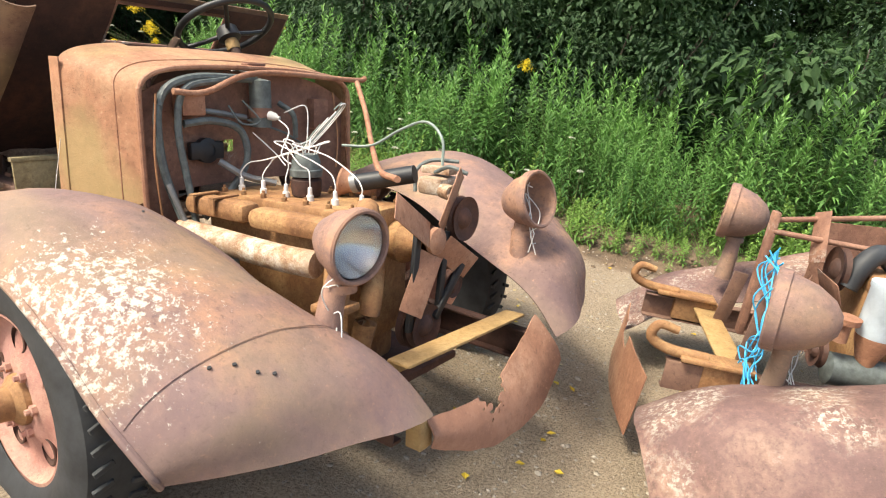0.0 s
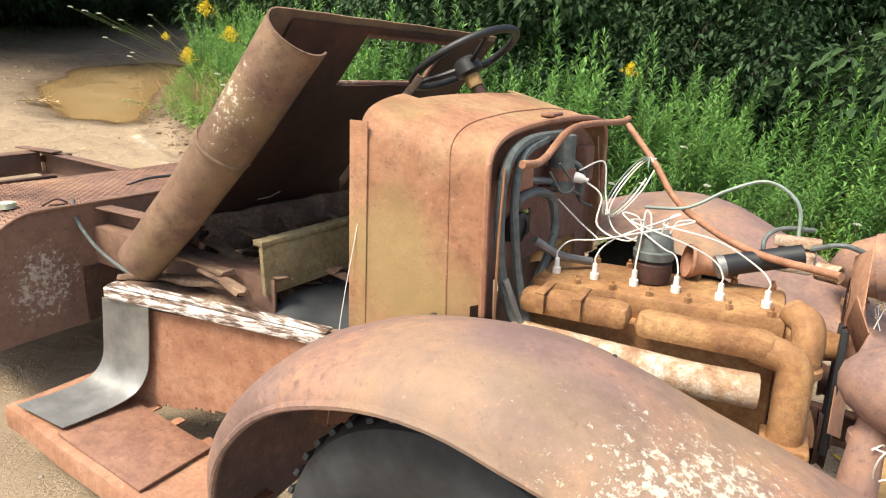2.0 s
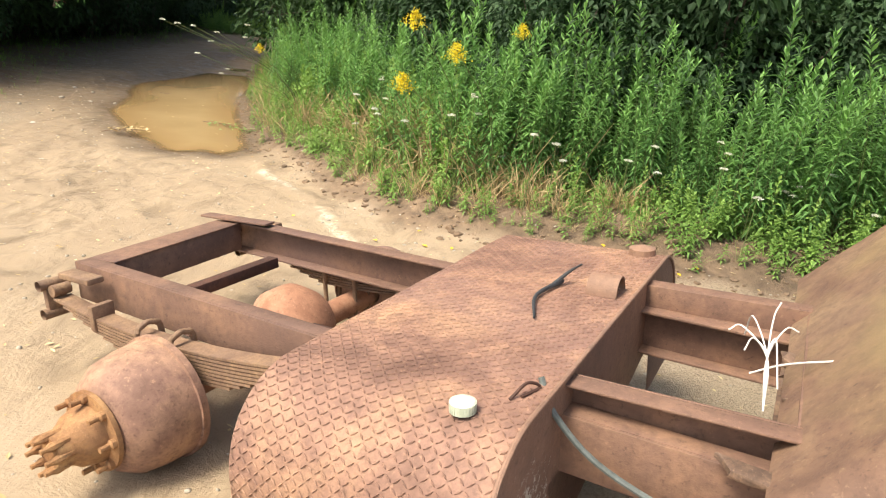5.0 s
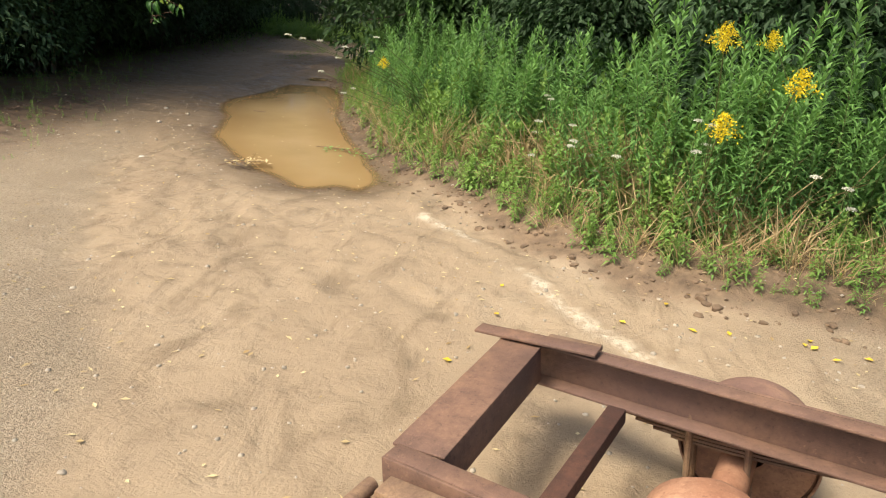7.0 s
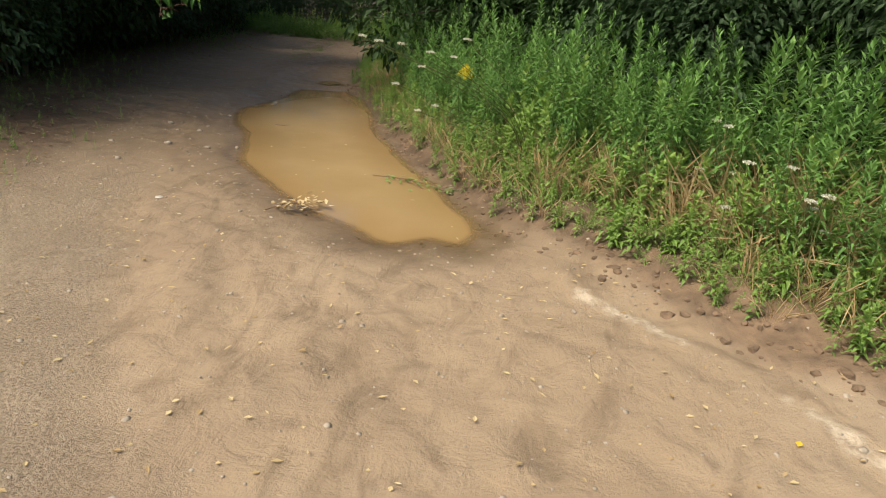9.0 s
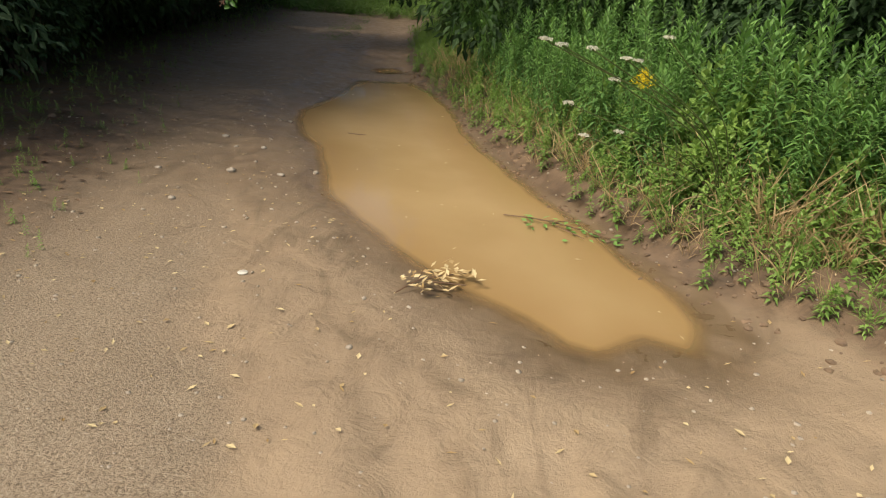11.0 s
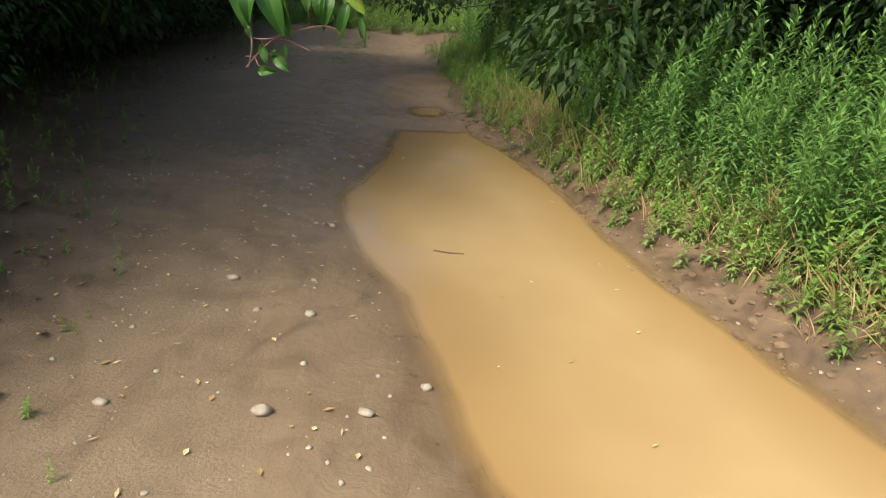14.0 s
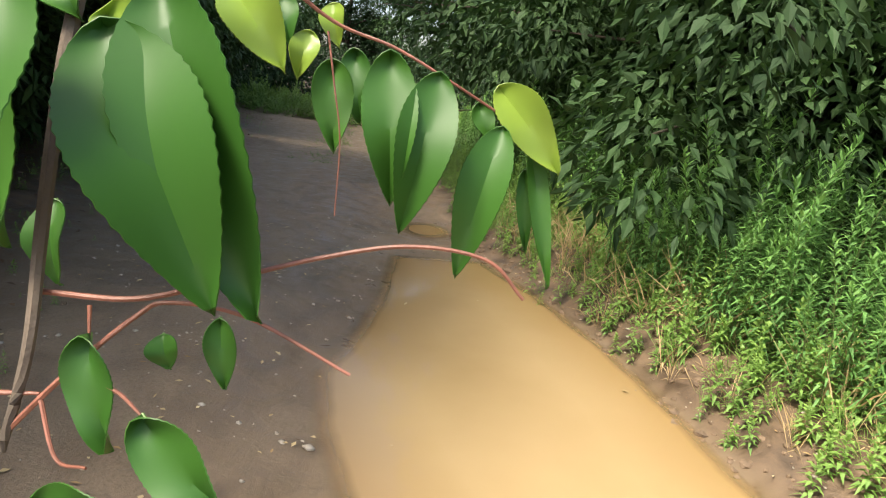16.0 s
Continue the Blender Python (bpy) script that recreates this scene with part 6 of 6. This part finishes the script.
for i in range(nu):
    for j in range(nv):
        u, v = (i + 0.5) / nu, 0.01 + 0.90 * (j + 0.5) / nv
        p = tank_fn(u, v)
        e1 = Vector((1, 0, 0))
        e2 = (tank_fn(u, min(1, v + 0.004)) - tank_fn(u, max(0, v - 0.004))).normalized()
        n_ = e2.cross(e1).normalized()
        if n_.z < 0 and abs(n_.z) > 0.2:
            n_ = -n_
        if p.y < TY0 + 0.02:
            n_ = Vector((0, -1, 0))
        s = 1 if (i + j) % 2 else -1
        d = (e1 * 0.75 + e2 * 0.66 * s)
        q = d.cross(n_).normalized()
        pts = [p - d * 0.0105, p + q * 0.003 + n_ * 0.001, p + d * 0.0105, p - q * 0.003 + n_ * 0.001, p + n_ * 0.0035 - d * 0.007, p + n_ * 0.0035 + d * 0.007]
        lv += [list(a) for a in pts]
        lf += [[o, o + 1, o + 4], [o + 1, o + 5, o + 4], [o + 1, o + 2, o + 5], [o + 2, o + 3, o + 5], [o + 3, o + 4, o + 5], [o + 3, o, o + 4]]
        o += 6
tread = polymesh("tread_pattern", np.array(lv), np.array(lf), RUST_TANK, tank)
tread["kind"] = "stuff"
CAPM = plain("pale_green_cap", (0.50, 0.55, 0.44), 0.5, vary=0.3)
cap = part("filler_cap", lathe([(0, 0.028), (0.022, 0.029), (0.025, 0.026), (0.026, 0)], (-1.80, -0.86, 0.985), (0, 0, 1), 28), CAPM, tank, "pale ribbed screw filler cap")
for k in range(28):
    a = 2 * math.pi * k / 28
    part("rib", box((-1.80 + 0.029 * math.cos(a), -0.86 + 0.029 * math.sin(a), 0.997), (0.003, 0.004, 0.022), (0, 0, math.degrees(a)), 0), CAPM, cap)
part("filler_cap", lathe([(0, 0.05), (0.025, 0.05), (0.03, 0.03), (0.04, 0.0)], (-1.75, 0.50, 0.985), (0, 0, 1), 24), RUST_TANKFACE, tank)
part("wire_loop", tube([(-1.73, -0.77, 0.987), (-1.71, -0.72, 1.01), (-1.69, -0.69, 0.99), (-1.71, -0.75, 0.99)], 0.004, 7, 6), RUST_DARK, tank)
part("pipe_clamp", shell(lambda u, v: Vector((-1.80 + 0.10 * u, 0.02 + 0.05 * math.cos(math.pi * v), 0.985 + 0.055 * math.sin(math.pi * v))), 4, 16, 0.004), RUST_TANKFACE, tank)
rag = part("rag", joined(tube([(-1.86, -0.32, 0.995), (-1.92, -0.16, 1.0), (-1.90, 0.02, 0.998)], 0.004, 7, 6, taper=0.009), tube([(-1.91, -0.03, 1.0), (-1.88, 0.03, 1.03), (-1.84, 0.04, 1.06)], 0.008, 7, 5, taper=0.003)), MAT_BLACK)
rag.matrix_world = TRUCK
tagged(rag, "twisted strip of dark rag lying on the rusty tank", "rag")
part("vent_tube", tube([(-1.70, -0.66, 1.0), (-1.66, -0.68, 0.93), (-1.55, -0.67, 0.82), (-1.35, -0.66, 0.74), (-1.2, -0.67, 0.73)], 0.008, 8, 8), CONDUIT, truck, "thin grey tube looping down to the frame")
for k in range(6):
    a = radians(60 * k + 10)
    c = Vector((-1.27, -0.22, 1.02))
    part("frayed_wire", tube([(-1.24, -0.46, 0.94), c + Vector((0.02, -0.12, 0)), c + Vector((0.05 * math.cos(a), 0.09 * math.sin(a), 0.03)), c + Vector((0.08 * math.cos(a), 0.20 * math.sin(a), 0.06 * math.sin(2 * a)))], 0.0022, 6, 6), WIRE_WHITE, truck)
part("frayed_wire", tube([(-1.28, -0.40, 1.0), (-1.20, -0.28, 0.99), (-1.05, -0.24, 1.02), (-0.95, -0.25, 1.06)], 0.0025, 6, 6), WIRE_WHITE, truck)

# leaf spring, hub and drum
for y, s in ((RY0 - 0.06, -1), (RY1 + 0.13, 1)):
    spring = part("leaf_spring", tube([(-3.745, y - 0.035, 0.86), (-3.745, y + 0.035, 0.86)], 0.024, 12, 2), RUST_SPRING, truck, "stacked rusty leaf spring")
    for k in range(9):
        h0, h1 = -3.74 + 0.06 * k, -2.36 - 0.05 * k
        part("spring_leaf", shell(lambda u, v: Vector((h0 + (h1 - h0) * u, y - 0.035 + 0.07 * v, 0.885 - 0.013 * k - 0.10 * math.sin(math.pi * (0.10 + 0.8 * (h0 + (h1 - h0) * u + 3.88) / 1.48)))), 20, 2, 0.009), RUST_SPRING, spring)
    for x in (-3.20, -3.02):
        part("u_bolt", tube([(x, y - 0.05, 0.52), (x, y - 0.05, 0.78), (x, y - 0.02, 0.825), (x, y + 0.02, 0.825), (x, y + 0.05, 0.78), (x, y + 0.05, 0.48)], 0.011, 8, 5), RUST_SPRING, spring)
    part("spring_clip", box((-3.48, y, 0.80), (0.03, 0.09, 0.10)), RUST_SPRING, spring)
    part("shackle", joined(box((-3.79, y, 0.82), (0.03, 0.08, 0.15)), lathe([(-0.06, 0.022), (0.06, 0.022)], (-3.79, y, 0.88), (0, 1, 0), 12), lathe([(-0.06, 0.022), (0.06, 0.022)], (-3.79, y, 0.76), (0, 1, 0), 12)), RUST_SPRING, spring)
    part("spring_hanger", box((-3.62, y + s * -0.02, 0.925), (0.20, 0.07, 0.025)), RUST_SPRING, spring)
axle = part("rear_axle", joined(tube([(-3.06, -0.85, 0.60), (-3.06, -0.4, 0.60), (-3.06, 0.5, 0.60)], 0.055, 14, 3), lathe([(-0.15, 0.05), (-0.13, 0.14), (-0.05, 0.19), (0.05, 0.19), (0.13, 0.14), (0.15, 0.05)], (-3.06, -0.10, 0.62), (0, 1, 0), 30)), RUST_ORANGE, truck, "rusty rear axle with its differential")


def drum(y, s):
    ob = part("brake_drum", lathe([(-0.12, 0.06), (-0.12, 0.205), (-0.105, 0.215), (-0.09, 0.212), (-0.02, 0.208), (0.05, 0.195), (0.10, 0.16), (0.125, 0.12), (0.13, 0.0)], (-3.04, y, 0.62), (0, s, 0), 44), RUST_TANK, axle, "heavy rounded brake drum, bare of its wheel")
    part("drum_ring", lathe([(-0.125, 0.215), (-0.125, 0.222), (-0.10, 0.222), (-0.098, 0.213)], (-3.04, y, 0.62), (0, s, 0), 44), RUST_TANK, ob)
    part("flange", lathe([(0.12, 0.12), (0.125, 0.135), (0.14, 0.135), (0.145, 0.10), (0.20, 0.085), (0.23, 0.06), (0.27, 0.058), (0.28, 0.0)], (-3.04, y, 0.62), (0, s, 0), 32), RUST_ENGINE, ob)
    for k in range(8):
        a = radians(45 * k)
        c = (-3.04 + 0.118 * math.cos(a), y + s * 0.13, 0.62 + 0.118 * math.sin(a))
        part("wheel_stud", lathe([(0, 0.016), (0.025, 0.016), (0.03, 0.009), (0.06, 0.009), (0.06, 0)], c, (0, s, 0), 8), RUST_ENGINE, ob)
        c = (-3.04 + 0.052 * math.cos(a), y + s * 0.25, 0.62 + 0.052 * math.sin(a))
        part("axle_stud", lathe([(-0.08, 0.011), (0.0, 0.012), (0.03, 0.015), (0.045, 0.008), (0.06, 0.008), (0.06, 0)], c, (0, s, 0), 8), RUST_ENGINE, ob)
    return ob


drum(-0.86, -1)
drum(0.55, 1)

# ---- the second truck, nose to nose ----
truck2 = thing("second_truck", "second rusty stripped truck front with blue cord hanging on it", "truck", pose(2.06, 3.20, 0.0, 0, 0, 178))


def fender2_fn(side):
    rows = [
        ((-2.2, 1.02, 0.30), (-2.2, 0.85, 0.36), (-2.2, 0.62, 0.40)),
        ((-1.9, 1.06, 0.72), (-1.9, 0.86, 0.85), (-1.9, 0.58, 0.86)),
        ((-1.4, 1.08, 0.84), (-1.4, 0.86, 0.98), (-1.4, 0.55, 0.92)),
        ((-0.8, 1.08, 0.70), (-0.8, 0.84, 0.88), (-0.8, 0.52, 0.80)),
        ((-0.3, 1.06, 0.50), (-0.3, 0.80, 0.70), (-0.3, 0.48, 0.62)),
        ((0.15, 1.02, 0.36), (0.18, 0.74, 0.54), (0.15, 0.44, 0.48)),
        ((0.40, 0.92, 0.22), (0.46, 0.68, 0.32), (0.42, 0.42, 0.30)),
    ]

    def fn(u, v):
        a, b, c = (Vector(spline([r[k] for r in rows], u)) for k in range(3))
        p = a * (1 - v) * (1 - 2 * v) + b * 4 * v * (1 - v) + c * v * (2 * v - 1)
        p.z += 0.04 * math.sin(math.pi * min(1, v * 1.5)) * (1 if v < 0.66 else 0)
        p += Vector((1, 1, 1)) * 0.006 * noise.noise(p * 5)
        p.y *= side
        p.z -= 0.06
        return p

    return fn


for side in (1, -1):
    fob = part("fender", shell(fender2_fn(side), 48, 22, 0.006), RUST_SECOND, truck2, "rust-brown front fender with pale streaks")
    part("rolled_edge", tube([fender2_fn(side)(i / 24, 0.0) for i in range(25)], 0.011, 8, 2), RUST_SECOND, fob)
    part("frame_rail", channel((-2.2, side * 0.40, 0.52), (0.36, side * 0.40, 0.49), 0.05, 0.13, 0.009, -side), RUST_FRAME, truck2)
    part("tow_hook", tube([(0.20, side * 0.40, 0.52), (0.36, side * 0.40, 0.53), (0.44, side * 0.40, 0.57), (0.42, side * 0.40, 0.63), (0.34, side * 0.40, 0.62)], 0.026, 10, 6, taper=0.018), RUST_ENGINE, truck2, "curled rusty tow hook")
    part("hook_plate", joined(box((0.16, side * 0.40, 0.515), (0.30, 0.11, 0.02)), box((0.10, side * 0.40, 0.44), (0.22, 0.06, 0.12))), RUST_ENGINE, truck2)
headlamp((0.06, 0.54, 0.84), (1, -0.38, -0.05), (-0.02, 0.52, 0.46), True, truck2, "faded pink-brown headlamp, yellow below", 1.3)
headlamp((0.04, -0.53, 0.98), (1, -0.25, 0.05), (-0.02, -0.50, 0.62), False, truck2, "dull pink headlamp shell", 1.2)
part("radiator_post", box((-0.06, -0.12, 0.78), (0.03, 0.06, 0.62)), RUST, truck2)
for a, b in (((-0.06, -0.12, 1.05), (-1.5, -0.42, 1.28)), ((-0.06, -0.10, 1.00), (-1.5, 0.06, 1.02))):
    part("stay_rod", tube([a, b], 0.013, 10, 2), RUST, truck2, "straight rusty stay rod")
part("hood_side", shell(lambda u, v: Vector((-0.4 - 1.4 * u, -0.46, 0.66 + 0.36 * v + 0.12 * u * v)), 12, 8, 0.006), RUST, truck2)
eng2 = part("engine_block", joined(box((-0.95, 0.0, 0.62), (1.0, 0.38, 0.46), bevel=0.02), box((-0.95, 0.02, 0.88), (1.0, 0.30, 0.08), bevel=0.02)), RUST_ENGINE, truck2, "rusty engine of the second truck")
part("oil_filter", lathe([(0, 0.0), (0, 0.07), (0.02, 0.075), (0.20, 0.075), (0.21, 0.08), (0.23, 0.08), (0.235, 0.05), (0.25, 0.02), (0.25, 0)], (-0.44, 0.27, 0.72), (0, 0, 1), 26), PALE_BLUE, eng2, "pale blue oil filter canister")
part("filter_bowl", lathe([(0, 0.035), (0.03, 0.04), (0.12, 0.07), (0.14, 0.07)], (-0.44, 0.27, 0.58), (0, 0, 1), 22), RUST_ORANGE, eng2)
part("breather_cap", lathe([(0, 0.03), (0.08, 0.03), (0.085, 0.055), (0.11, 0.058), (0.12, 0.0)], (-0.30, 0.30, 0.68), (0, 0, 1), 22), RUST_ORANGE, eng2)
part("generator", lathe([(0, 0.0), (0, 0.07), (0.24, 0.07), (0.25, 0.05), (0.25, 0)], (-0.55, 0.26, 0.54), (1, 0, 0), 22), CONDUIT, eng2)
part("radiator_hose", tube([(-0.62, -0.05, 0.92), (-0.50, -0.02, 1.0), (-0.42, 0.02, 0.95), (-0.38, 0.04, 0.84)], 0.045, 14, 6), MAT_BLACK, eng2, "cracked dark grey hose")
for c, r in (((-0.36, -0.02, 0.90), 0.10), ((-0.34, 0.0, 0.58), 0.09), ((-0.30, 0.20, 0.58), 0.07)):
    part("pulley", pulley(c, r), RUST_DARK, eng2)
for a in (25, 150, 270):
    bl = box((0, 0, 0.17), (0.004, 0.09, 0.24), (0, 0, 24), bevel=0.0015)
    bmesh.ops.transform(bl, matrix=pose(-0.26, -0.02, 0.86, a, 0, 0), verts=bl.verts)
    part("fan_blade", bl, RUST, eng2)
part("cross_member", joined(beam((0.05, -0.38, 0.46), (0.05, 0.38, 0.46), 0.12, 0.014), beam((0.0, -0.38, 0.40), (0.0, 0.38, 0.40), 0.014, 0.10)), YELLOW_BAR, truck2)
part("radiator_bracket", beam((0.0, 0.22, 0.46), (-0.03, 0.20, 0.78), 0.012, 0.07, up=(1, 0, 0)), RUST_FRAME, truck2)
part("radiator_bracket", beam((0.0, -0.26, 0.46), (-0.03, -0.24, 0.74), 0.012, 0.07, up=(1, 0, 0)), RUST_FRAME, truck2)
part("valance", shell(lambda u, v: Vector((0.42 + 0.04 * math.sin(math.pi * u) + 0.03 * v, -0.42 + 0.86 * u, 0.40 - 0.30 * v)), 24, 8, 0.005, lambda u, v: not (0.30 < u < 0.55 and v < 0.22)), RUST_ORANGE, truck2, "pink-orange rusty valance")
g = np.random.default_rng(4)
cord = thing("blue_cord", "tangled bright blue cord hanging over the rusty truck", "cord", pose(2.06, 3.20, 0.0, 0, 0, 178))
for k in range(9):
    pts = [Vector((0.03 + 0.05 * g.normal() * 0.4, 0.28 + 0.05 * g.normal() + 0.03 * i, 0.98 - 0.085 * i + 0.02 * g.normal())) for i in range(7)]
    part("strand", tube(pts, 0.0035, 6, 6), BLUE, cord)
for k in range(3):
    pts = [Vector((0.06, 0.42 + 0.045 * math.cos(a), 0.46 + 0.10 * math.sin(a))) + Vector((*g.normal(0, 0.008, 2), 0)) for a in np.linspace(0, 6.0, 9)]
    part("loop", tube(pts, 0.0035, 6, 5), BLUE, cord)
for k in range(5):
    pts = [Vector((-0.12 + 0.02 * g.normal(), 0.42 + 0.02 * g.normal(), 0.74 - 0.05 * i)) for i in range(6)]
    part("lamp_wire", tube(pts, 0.0025, 5, 5), WIRE_WHITE, truck2)
